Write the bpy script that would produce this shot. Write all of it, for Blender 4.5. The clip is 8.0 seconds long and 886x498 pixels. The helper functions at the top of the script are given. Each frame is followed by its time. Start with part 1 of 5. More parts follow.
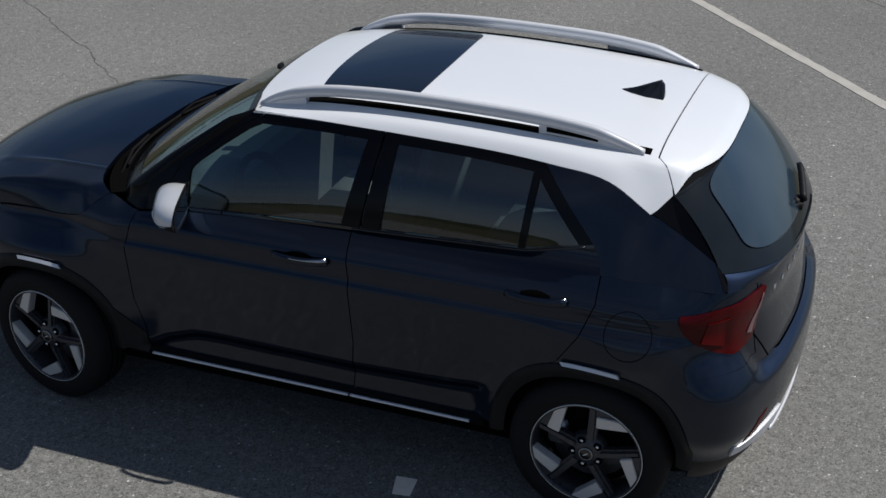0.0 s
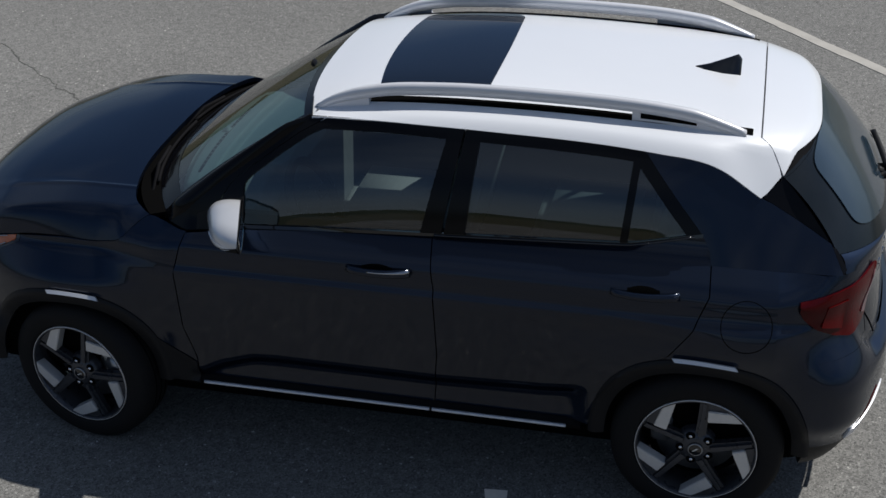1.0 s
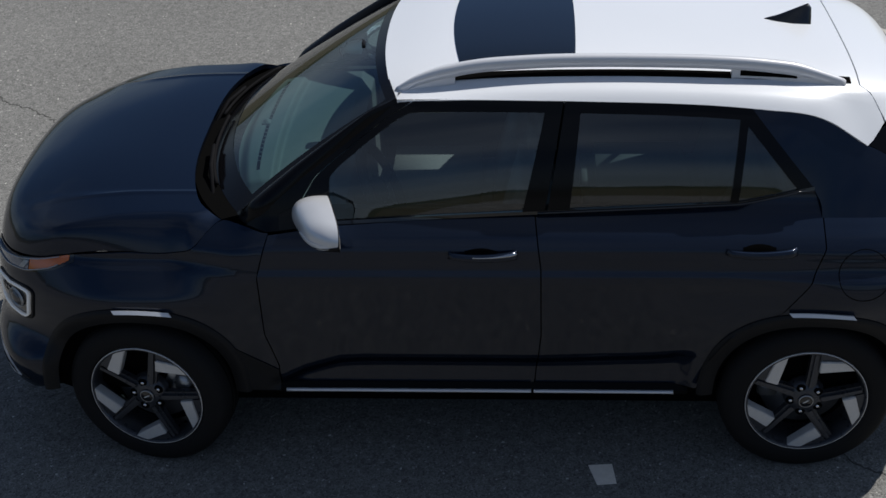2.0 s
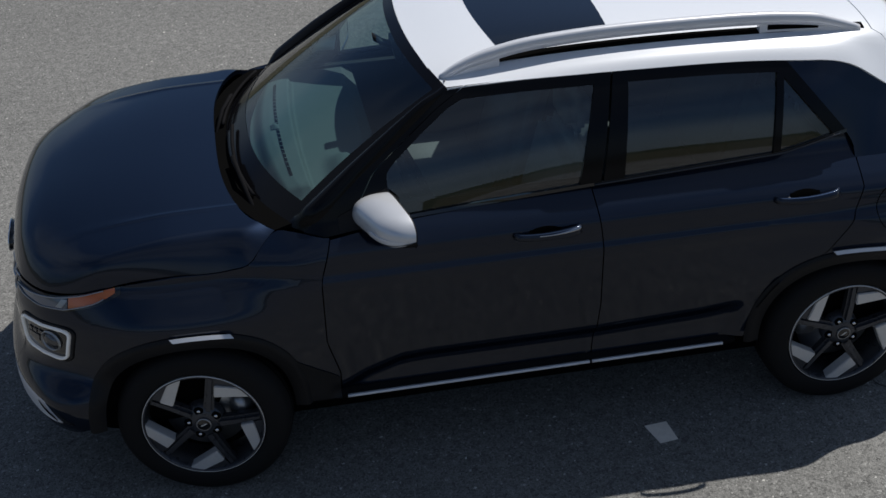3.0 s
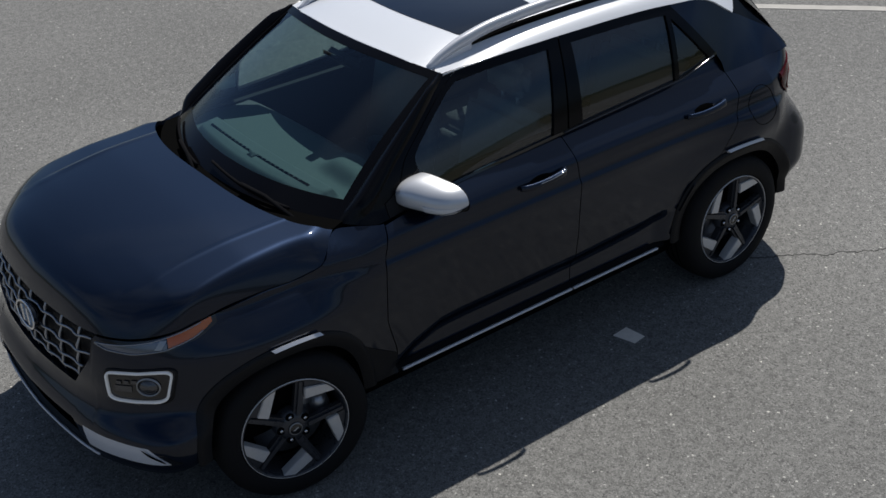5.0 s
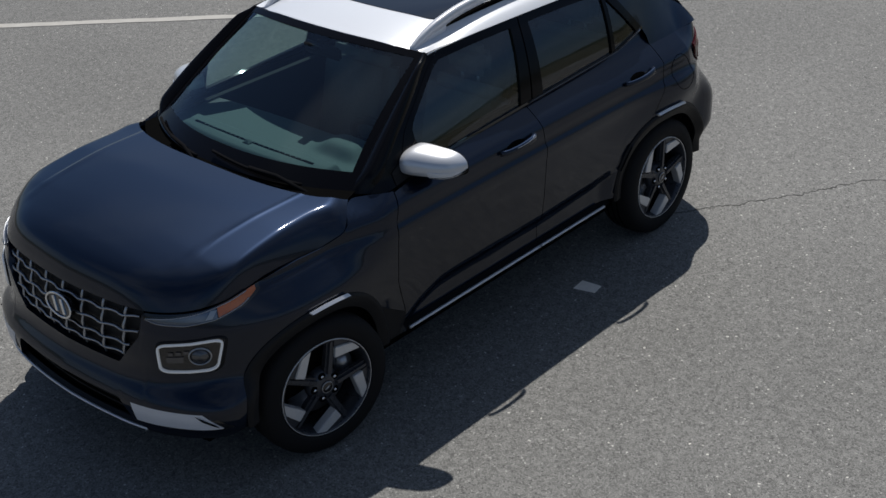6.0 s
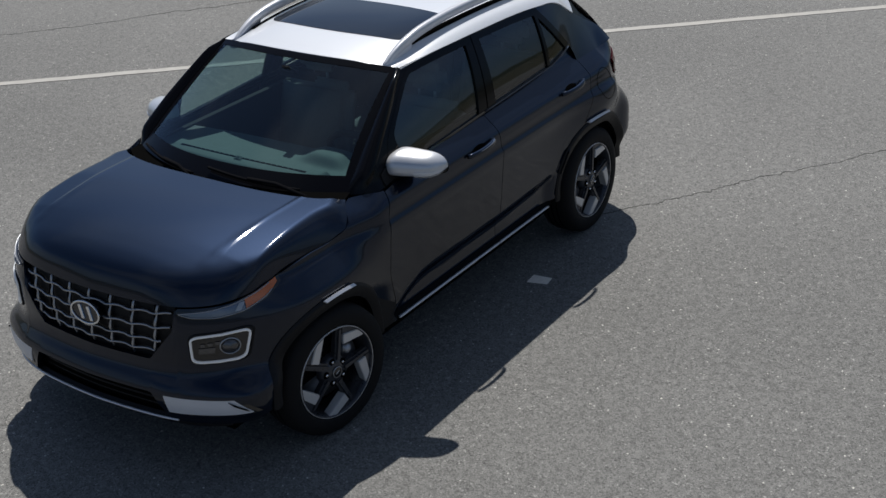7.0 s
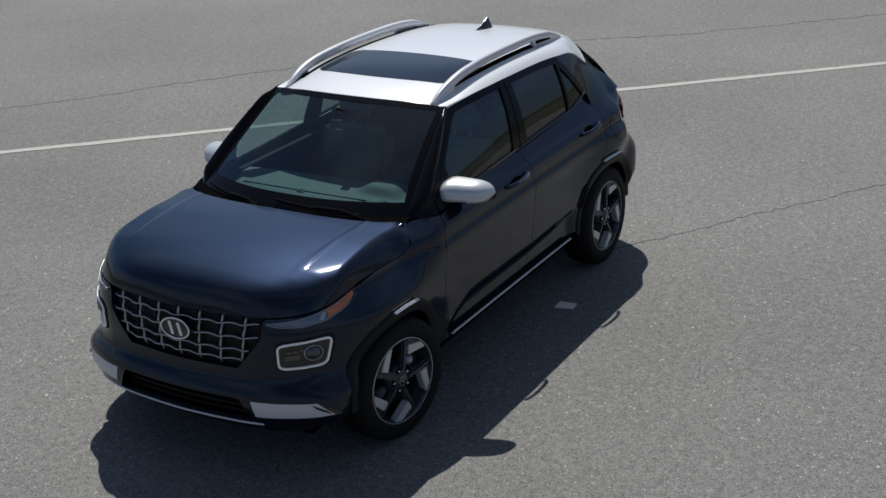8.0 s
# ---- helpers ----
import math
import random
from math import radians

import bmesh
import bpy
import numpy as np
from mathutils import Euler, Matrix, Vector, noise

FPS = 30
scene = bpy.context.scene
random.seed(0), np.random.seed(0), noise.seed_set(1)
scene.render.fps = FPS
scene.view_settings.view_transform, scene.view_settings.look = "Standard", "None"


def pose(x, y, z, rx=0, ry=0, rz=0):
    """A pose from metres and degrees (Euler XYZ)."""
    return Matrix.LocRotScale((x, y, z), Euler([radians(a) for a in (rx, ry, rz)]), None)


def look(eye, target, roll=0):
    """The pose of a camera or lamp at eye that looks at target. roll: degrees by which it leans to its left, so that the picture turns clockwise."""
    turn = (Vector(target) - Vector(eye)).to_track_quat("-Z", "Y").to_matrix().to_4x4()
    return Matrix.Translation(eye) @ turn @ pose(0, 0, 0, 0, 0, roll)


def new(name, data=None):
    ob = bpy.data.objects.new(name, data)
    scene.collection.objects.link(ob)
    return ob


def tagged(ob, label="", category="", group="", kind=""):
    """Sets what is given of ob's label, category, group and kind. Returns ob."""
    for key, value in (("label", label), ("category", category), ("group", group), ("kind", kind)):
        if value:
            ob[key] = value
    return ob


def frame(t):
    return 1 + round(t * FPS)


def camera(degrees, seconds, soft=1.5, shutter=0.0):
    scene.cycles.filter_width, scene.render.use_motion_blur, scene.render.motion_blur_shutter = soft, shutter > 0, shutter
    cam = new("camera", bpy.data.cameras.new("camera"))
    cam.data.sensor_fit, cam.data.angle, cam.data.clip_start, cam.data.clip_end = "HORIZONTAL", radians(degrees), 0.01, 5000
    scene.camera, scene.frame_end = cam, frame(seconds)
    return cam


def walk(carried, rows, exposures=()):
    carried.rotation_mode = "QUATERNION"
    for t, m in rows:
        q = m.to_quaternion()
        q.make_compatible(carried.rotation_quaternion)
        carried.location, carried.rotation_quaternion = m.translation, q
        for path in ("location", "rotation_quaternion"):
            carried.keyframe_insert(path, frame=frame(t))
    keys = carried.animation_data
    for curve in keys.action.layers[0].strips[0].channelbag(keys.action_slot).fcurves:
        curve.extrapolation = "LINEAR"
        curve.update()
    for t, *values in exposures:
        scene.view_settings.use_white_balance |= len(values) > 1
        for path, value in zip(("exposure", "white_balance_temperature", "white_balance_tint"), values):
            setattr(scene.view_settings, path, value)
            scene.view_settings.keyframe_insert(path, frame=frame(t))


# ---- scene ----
cam = camera(36.64, 8.0)
PATH = [
    (0, (-2.3097, 4.9963, 3.4570), (-0.6856, 0.8738, 1.1403), -0.477),
    (0.5, (-1.8005, 4.9600, 3.4603), (-0.4688, 0.7780, 1.0649), -0.924),
    (1, (-1.3047, 4.9314, 3.4726), (-0.2722, 0.7044, 1.0096), -1.337),
    (1.5, (-0.7462, 4.9187, 3.4767), (-0.0790, 0.6584, 0.9460), -1.734),
    (2, (-0.1812, 4.8965, 3.4717), (0.1041, 0.6356, 0.8710), -1.916),
    (3.5, (1.5588, 4.7486, 3.4837), (0.3622, 0.6813, 0.8331), -2.476),
    (4, (2.0976, 4.7128, 3.4927), (0.4328, 0.7750, 0.9000), -2.834),
    (4.5, (2.6668, 4.6877, 3.5143), (0.5468, 0.9357, 0.9789), -3.221),
    (6, (4.3141, 4.4364, 3.5595), (1.1362, 1.4304, 1.1378), -3.032),
    (6.5, (4.8516, 4.3680, 3.5503), (1.4139, 1.5725, 1.2335), -3.103),
    (7, (5.3344, 4.3055, 3.5425), (1.6533, 1.7381, 1.3384), -3.071),
    (7.5, (5.8230, 4.2346, 3.5317), (1.9682, 1.8163, 1.4600), -3.011),
    (8, (6.2574, 4.1772, 3.4950), (2.3162, 1.7570, 1.5951), -3.015),
]
walk(cam, [(t, look(eye, target, roll)) for t, eye, target, roll in PATH])

# ---- daylight ----
SUN = Vector((-0.61, -0.40, 1.0)).normalized()
world = bpy.data.worlds.new("sky")
scene.world = world
world.use_nodes = True
wn = world.node_tree.nodes
sky = wn.new("ShaderNodeTexSky")
sky.sky_type, sky.sun_disc = "NISHITA", False
sky.sun_elevation = math.asin(SUN.z)
sky.sun_rotation = math.atan2(SUN.x, SUN.y)
sky.air_density, sky.dust_density, sky.ozone_density = 0.56, 0.45, 2.0
wn["Background"].inputs["Strength"].default_value = 0.073
wl = world.node_tree.links
coords, squash, puffs, cover, blend = (wn.new(k) for k in ("ShaderNodeTexCoord", "ShaderNodeMapping", "ShaderNodeTexNoise", "ShaderNodeValToRGB", "ShaderNodeMix"))
squash.inputs["Scale"].default_value = (1.0, 1.0, 3.0)
squash.inputs["Location"].default_value = (10.3, 19.0, 17.2)
puffs.inputs["Scale"].default_value, puffs.inputs["Detail"].default_value = 1.3, 7.0
cover.color_ramp.elements[0].position, cover.color_ramp.elements[1].position = 0.42, 0.80
cover.color_ramp.elements[1].color = (0.55, 0.55, 0.55, 1)
hue = wn.new("ShaderNodeMix")
hue.data_type, hue.blend_type = "RGBA", "MULTIPLY"
hue.inputs["Factor"].default_value = 1.0
hue.inputs["B"].default_value = (0.82, 0.98, 1.10, 1)
blend.data_type = "RGBA"
blend.inputs["B"].default_value = (7.0, 8.0, 9.0, 1)
wl.new(coords.outputs["Generated"], squash.inputs["Vector"])
wl.new(squash.outputs[0], puffs.inputs["Vector"])
wl.new(puffs.outputs["Fac"], cover.inputs["Fac"])
band = wn.new("ShaderNodeMath")
band.operation = "MULTIPLY"
wl.new(cover.outputs["Color"], band.inputs[0])
wl.new(band.outputs[0], blend.inputs["Factor"])
haze, split, low = wn.new("ShaderNodeMix"), wn.new("ShaderNodeSeparateXYZ"), wn.new("ShaderNodeMapRange")
haze.data_type = "RGBA"
glow, toward, near = wn.new("ShaderNodeMix"), wn.new("ShaderNodeVectorMath"), wn.new("ShaderNodeMapRange")
glow.data_type = "RGBA"
glow.inputs["A"].default_value, glow.inputs["B"].default_value = (1.65, 2.35, 3.0, 1), (2.3, 3.1, 3.8, 1)
toward.operation = "DOT_PRODUCT"
toward.inputs[1].default_value = Vector((SUN.x, SUN.y, 0)).normalized()
near.inputs["From Min"].default_value, near.inputs["From Max"].default_value = 0.45, 0.95
near.interpolation_type = "SMOOTHSTEP"
wl.new(coords.outputs["Generated"], toward.inputs[0])
wl.new(toward.outputs["Value"], near.inputs["Value"])
wl.new(near.outputs["Result"], glow.inputs["Factor"])
wl.new(glow.outputs["Result"], haze.inputs["B"])
low.inputs["From Min"].default_value, low.inputs["From Max"].default_value = 0.0, 0.32
low.interpolation_type = "SMOOTHSTEP"
low.inputs["To Min"].default_value, low.inputs["To Max"].default_value = 0.96, 0.0
wl.new(coords.outputs["Generated"], split.inputs[0])
wl.new(split.outputs["Z"], low.inputs["Value"])
wl.new(low.outputs["Result"], haze.inputs["Factor"])
band.inputs[1].default_value = 0.9
wl.new(sky.outputs[0], hue.inputs["A"])
wl.new(hue.outputs["Result"], haze.inputs["A"])
wl.new(haze.outputs["Result"], blend.inputs["A"])
wl.new(blend.outputs["Result"], wn["Background"].inputs["Color"])
sun_data = bpy.data.lights.new("sun", "SUN")
sun_data.energy, sun_data.angle, sun_data.color = 4.6, radians(0.55), (1.0, 0.97, 0.93)
sun = new("sun", sun_data)
sun.matrix_world = look(SUN * 40, (0, 0, 0))
scene.view_settings.exposure = 0.0


# ---- materials ----
def material(name, color, rough=0.5, metal=0.0, coat=0.0, coat_rough=0.03, spec=0.5):
    m = bpy.data.materials.new(name)
    m.use_nodes = True
    b = m.node_tree.nodes["Principled BSDF"]
    b.inputs["Base Color"].default_value = (*color, 1)
    b.inputs["Roughness"].default_value = rough
    b.inputs["Metallic"].default_value = metal
    b.inputs["Coat Weight"].default_value = coat
    b.inputs["Coat Roughness"].default_value = coat_rough
    b.inputs["Specular IOR Level"].default_value = spec
    return m


def add_node(m, kind, **values):
    n = m.node_tree.nodes.new(kind)
    for key, value in values.items():
        n.inputs[key].default_value = value
    return n


def wire(m, a, b):
    m.node_tree.links.new(a, b)


def bsdf(m):
    return m.node_tree.nodes["Principled BSDF"]


def vary(m, color_a, color_b, scale, rough=None, bump=0.0, bump_scale=None, detail=6.0):
    """Two-tone mottling at one scale and fine relief at another, in metres."""
    co = add_node(m, "ShaderNodeTexCoord")
    n = add_node(m, "ShaderNodeTexNoise", Scale=scale, Detail=detail)
    wire(m, co.outputs["Object"], n.inputs["Vector"])
    mix = m.node_tree.nodes.new("ShaderNodeMix")
    mix.data_type = "RGBA"
    mix.inputs["A"].default_value, mix.inputs["B"].default_value = (*color_a, 1), (*color_b, 1)
    wire(m, n.outputs["Fac"], mix.inputs["Factor"])
    wire(m, mix.outputs["Result"], bsdf(m).inputs["Base Color"])
    if rough:
        r = add_node(m, "ShaderNodeMapRange", **{"To Min": rough[0], "To Max": rough[1]})
        wire(m, n.outputs["Fac"], r.inputs["Value"])
        wire(m, r.outputs["Result"], bsdf(m).inputs["Roughness"])
    if bump:
        k = add_node(m, "ShaderNodeTexNoise", Scale=bump_scale or scale * 8, Detail=4.0)
        wire(m, co.outputs["Object"], k.inputs["Vector"])
        bp = add_node(m, "ShaderNodeBump", Strength=bump, Distance=0.002)
        wire(m, k.outputs["Fac"], bp.inputs["Height"])
        wire(m, bp.outputs["Normal"], bsdf(m).inputs["Normal"])
    return m


def glass(name, tint, gloss=0.9):
    """A thin pane: lets tinted light through and mirrors the surroundings by its angle."""
    m = bpy.data.materials.new(name)
    m.use_nodes = True
    t = m.node_tree
    t.nodes.remove(t.nodes["Principled BSDF"])
    clear = add_node(m, "ShaderNodeBsdfTransparent", Color=(*tint, 1))
    shiny = add_node(m, "ShaderNodeBsdfGlossy", Roughness=0.015, Color=(gloss, gloss, gloss, 1))
    edge = add_node(m, "ShaderNodeLayerWeight", Blend=0.5)
    steep = m.node_tree.nodes.new("ShaderNodeMath")
    steep.operation = "POWER"
    steep.inputs[1].default_value = 5.0
    wire(m, edge.outputs["Facing"], steep.inputs[0])
    fres = add_node(m, "ShaderNodeMapRange", **{"To Min": 0.092, "To Max": 1.0})
    wire(m, steep.outputs[0], fres.inputs["Value"])
    mix = add_node(m, "ShaderNodeMixShader")
    wire(m, fres.outputs[0], mix.inputs[0])
    wire(m, clear.outputs[0], mix.inputs[1])
    wire(m, shiny.outputs[0], mix.inputs[2])
    wire(m, mix.outputs[0], t.nodes["Material Output"].inputs["Surface"])
    return m


NAVY = vary(material("navy_paint", (0.005, 0.011, 0.027), 0.47, 0.9, 1.0, 0.065, 0.0), (0.0070, 0.0124, 0.0268), (0.0080, 0.0139, 0.0298), 3.0)
bsdf(NAVY).inputs["Coat IOR"].default_value = 1.425
bsdf(NAVY).inputs["Specular Tint"].default_value = (0.56, 0.58, 0.62, 1)
WHITE = vary(material("white_paint", (0.8, 0.8, 0.8), 0.35, 0.0, 0.8, 0.04), (0.66, 0.68, 0.71), (0.70, 0.72, 0.75), 2.0)
SILVER = vary(material("silver_paint", (0.62, 0.63, 0.66), 0.38, 0.18), (0.60, 0.61, 0.64), (0.65, 0.66, 0.69), 30.0, (0.28, 0.38))
CHROME = material("chrome", (0.75, 0.76, 0.78), 0.12, 1.0)
SATIN = vary(material("satin_metal", (0.35, 0.36, 0.38), 0.35, 0.9), (0.32, 0.33, 0.35), (0.38, 0.39, 0.41), 60.0, (0.3, 0.42))
PLASTIC = vary(material("black_plastic", (0.009, 0.009, 0.010), 0.5, 0.0, 0.0, 0.03, 0.2), (0.006, 0.006, 0.007), (0.012, 0.012, 0.013), 40.0, (0.42, 0.58), 0.2, 900.0)
GLOSS = material("gloss_black", (0.006, 0.006, 0.007), 0.08, 0.0, 0.5)
PILLAR = material("satin_black", (0.004, 0.004, 0.005), 0.15, 0.0, 0.0, 0.03, 0.15)
MATT = vary(material("matt_black", (0.005, 0.005, 0.005), 0.75, 0.0, 0.0, 0.03, 0.0), (0.009, 0.009, 0.010), (0.013, 0.013, 0.014), 30.0)
REAR_BAND = vary(material("rear_glass_band", (0.008, 0.011, 0.014), 0.10, 0.0, 0.0, 0.03, 0.20), (0.006, 0.009, 0.012), (0.011, 0.014, 0.018), 12.0)
GAP = material("dark_underside", (0.004, 0.004, 0.004), 0.9, 0.0, 0.0, 0.03, 0.0)
RUBBER = vary(material("tyre_rubber", (0.016, 0.016, 0.017), 0.75, 0.0, 0.0, 0.03, 0.2), (0.006, 0.006, 0.0065), (0.011, 0.0105, 0.0105), 25.0, (0.65, 0.85), 0.3, 500.0)
ALLOY = vary(material("machined_alloy", (0.55, 0.56, 0.57), 0.35, 0.35), (0.55, 0.545, 0.54), (0.65, 0.645, 0.635), 80.0, (0.28, 0.40))
GUNMETAL = vary(material("gunmetal_paint", (0.06, 0.064, 0.074), 0.30, 0.5), (0.046, 0.049, 0.058), (0.063, 0.067, 0.077), 30.0, (0.22, 0.36))
PANE = glass("tinted_glass", (0.58, 0.66, 0.66))
PRIVACY = glass("privacy_glass", (0.35, 0.43, 0.44))
SCREEN = glass("windscreen_glass", (0.50, 0.68, 0.67))
ROOF_GLASS = material("sunroof_glass", (0.006, 0.008, 0.012), 0.05, 0.0, 0.3)
RED = vary(material("red_lens", (0.10, 0.004, 0.006), 0.15, 0.0, 0.10, 0.03, 0.12), (0.028, 0.001, 0.0015), (0.085, 0.002, 0.003), 14.0)
RED_CORE = material("bright_red_lens", (0.085, 0.0015, 0.002), 0.12, 0.0, 0.10, 0.03, 0.12)
AMBER = material("amber_lens", (0.55, 0.13, 0.02), 0.15, 0.0, 1.0)
TRIM = vary(material("grey_interior", (0.10, 0.11, 0.115), 0.7), (0.09, 0.10, 0.105), (0.12, 0.13, 0.135), 30.0, (0.6, 0.8), 0.3, 600.0)
SEAT_CLOTH = vary(material("grey_seat_cloth", (0.3, 0.31, 0.31), 0.9), (0.17, 0.18, 0.18), (0.22, 0.23, 0.23), 60.0, (0.85, 0.95), 0.4, 900.0)
CLOTH = vary(material("dark_cloth", (0.03, 0.031, 0.034), 0.9), (0.014, 0.0145, 0.016), (0.022, 0.023, 0.025), 60.0, (0.85, 0.95), 0.4, 900.0)

LAMP_RING = material("lamp_ring", (0.75, 0.77, 0.78), 0.25)
bsdf(LAMP_RING).inputs["Emission Color"].default_value = (1.0, 1.0, 0.97, 1)
bsdf(LAMP_RING).inputs["Emission Strength"].default_value = 0.06
# The sky mirrored in the rear pane is put into this blue-grey colour.
SKYLIT_GLASS = vary(material("skylit_rear_glass", (0.035, 0.055, 0.075), 0.12, 0.0, 0.4), (0.014, 0.025, 0.037), (0.024, 0.040, 0.056), 6.0)
LAMP_CLEAR = material("clear_lamp", (0.13, 0.15, 0.19), 0.12, 0.3, 1.0)
LAMP_PALE = material("pale_clear_lens", (0.66, 0.67, 0.69), 0.15, 0.0, 1.0)
LAMP_PINK = material("pale_lens", (0.15, 0.085, 0.09), 0.2, 0.0, 0.3)
SATIN_DARK = material("dark_satin", (0.12, 0.12, 0.125), 0.25, 0.8)
MIRROR = material("mirror", (0.8, 0.8, 0.8), 0.02, 1.0)
WHITE_CAP = vary(material("silver_white_paint", (0.6, 0.61, 0.63), 0.3, 0.35, 0.8), (0.58, 0.59, 0.61), (0.63, 0.64, 0.66), 20.0)
HANDLE = material("dark_chrome", (0.40, 0.41, 0.44), 0.14, 1.0)
HEADLINER = vary(material("grey_headliner", (0.22, 0.22, 0.22), 0.9), (0.10, 0.10, 0.10), (0.13, 0.13, 0.13), 40.0)
PATCH = vary(material("pale_patch", (0.7, 0.69, 0.66), 0.8), (0.66, 0.60, 0.52), (0.84, 0.78, 0.69), 45.0, None, 0.5, 160.0)


def asphalt():
    m = material("asphalt", (0.13, 0.125, 0.115), 0.85)
    co = add_node(m, "ShaderNodeTexCoord")
    big = add_node(m, "ShaderNodeTexNoise", Scale=0.35, Detail=6.0)
    grit = add_node(m, "ShaderNodeTexVoronoi", Scale=120.0)
    fine = add_node(m, "ShaderNodeTexNoise", Scale=190.0, Detail=3.0)
    clump = add_node(m, "ShaderNodeTexNoise", Scale=22.0, Detail=4.0)
    for n in (big, grit, fine, clump):
        wire(m, co.outputs["Object"], n.inputs["Vector"])
    tone = add_node(m, "ShaderNodeValToRGB")
    tone.color_ramp.elements[0].position, tone.color_ramp.elements[0].color = 0.3, (0.140, 0.138, 0.132, 1)
    tone.color_ramp.elements[1].position, tone.color_ramp.elements[1].color = 0.7, (0.188, 0.185, 0.177, 1)
    wire(m, big.outputs["Fac"], tone.inputs["Fac"])
    stone = add_node(m, "ShaderNodeValToRGB")
    e = stone.color_ramp.elements
    e[0].position, e[0].color = 0.0, (0.34, 0.34, 0.34, 1)
    e[1].position, e[1].color = 1.0, (4.6, 4.5, 4.2, 1)
    for p, c in ((0.20, 0.62), (0.50, 0.94), (0.84, 1.14), (0.935, 1.75)):
        x = e.new(p)
        x.color = (c, c, c * 0.98, 1)
    wire(m, grit.outputs["Color"], stone.inputs["Fac"])
    mul = m.node_tree.nodes.new("ShaderNodeMix")
    mul.data_type, mul.blend_type = "RGBA", "MULTIPLY"
    mul.inputs["Factor"].default_value = 1.0
    wire(m, tone.outputs["Color"], mul.inputs["A"])
    wire(m, stone.outputs["Color"], mul.inputs["B"])
    grain = add_node(m, "ShaderNodeMapRange", **{"From Min": 0.3, "From Max": 0.7, "To Min": 0.55, "To Max": 1.45})
    wire(m, fine.outputs["Fac"], grain.inputs["Value"])
    mul2 = m.node_tree.nodes.new("ShaderNodeMix")
    mul2.data_type, mul2.blend_type = "RGBA", "MULTIPLY"
    mul2.inputs["Factor"].default_value = 1.0
    wire(m, mul.outputs["Result"], mul2.inputs["A"])
    wire(m, grain.outputs["Result"], mul2.inputs["B"])
    patchy = add_node(m, "ShaderNodeMapRange", **{"From Min": 0.3, "From Max": 0.7, "To Min": 0.84, "To Max": 1.16})
    wire(m, clump.outputs["Fac"], patchy.inputs["Value"])
    mul3 = m.node_tree.nodes.new("ShaderNodeMix")
    mul3.data_type, mul3.blend_type = "RGBA", "MULTIPLY"
    mul3.inputs["Factor"].default_value = 1.0
    wire(m, mul2.outputs["Result"], mul3.inputs["A"])
    wire(m, patchy.outputs["Result"], mul3.inputs["B"])
    wire(m, mul3.outputs["Result"], bsdf(m).inputs["Base Color"])
    bp = add_node(m, "ShaderNodeBump", Strength=0.6, Distance=0.004)
    wire(m, fine.outputs["Fac"], bp.inputs["Height"])
    wire(m, bp.outputs["Normal"], bsdf(m).inputs["Normal"])
    return m


ASPHALT = asphalt()
GRASS = vary(material("dry_grass", (0.13, 0.12, 0.055), 0.95), (0.045, 0.045, 0.020), (0.08, 0.073, 0.036), 0.3, None, 0.6, 8.0)
WOODS = vary(material("far_woods", (0.03, 0.04, 0.02), 0.95), (0.02, 0.028, 0.014), (0.045, 0.055, 0.028), 0.15, None, 0.8, 1.5)
ROAD_PAINT = vary(material("worn_road_paint", (0.6, 0.57, 0.5), 0.7), (0.27, 0.255, 0.225), (0.46, 0.44, 0.40), 9.0, (0.6, 0.8), 0.5, 200.0)
CRACK = vary(material("crack_shadow", (0.06, 0.058, 0.055), 0.95), (0.03, 0.03, 0.028), (0.12, 0.118, 0.112), 4.0)


# ---- mesh helpers ----
def part(name, bm, mat, parent=None, label="", smooth=True):
    me = bpy.data.meshes.new(name)
    for f in bm.faces:
        f.smooth = smooth
    bm.to_mesh(me)
    bm.free()
    me.materials.append(mat)
    ob = new(name, me)
    ob.parent = parent
    if label:
        tagged(ob, label)
    return ob


def spline(points):
    """A smooth function through (x, y) pairs in rising x."""
    xs = np.array([p[0] for p in points], float)
    ys = np.array([p[1] for p in points], float)
    d = np.diff(ys) / np.diff(xs)
    t = np.concatenate([[d[0]], (d[1:] * np.diff(xs)[:-1] + d[:-1] * np.diff(xs)[1:]) / (xs[2:] - xs[:-2]), [d[-1]]])
    flat = d[1:] * d[:-1] <= 0
    t[1:-1][flat] *= 0.35

    def f(x):
        x = min(max(x, xs[0]), xs[-1])
        i = min(max(int(np.searchsorted(xs, x)) - 1, 0), len(xs) - 2)
        h = xs[i + 1] - xs[i]
        u = (x - xs[i]) / h
        return float((2 * u**3 - 3 * u**2 + 1) * ys[i] + (u**3 - 2 * u**2 + u) * h * t[i] + (3 * u**2 - 2 * u**3) * ys[i + 1] + (u**3 - u**2) * h * t[i + 1])

    return f


def line(*points):
    xs, ys = [p[0] for p in points], [p[1] for p in points]
    return lambda x: float(np.interp(x, xs, ys))


def smoothstep(a, b, x):
    u = min(max((x - a) / (b - a), 0.0), 1.0)
    return u * u * (3 - 2 * u)


def lerp(a, b, u):
    return a + (b - a) * u


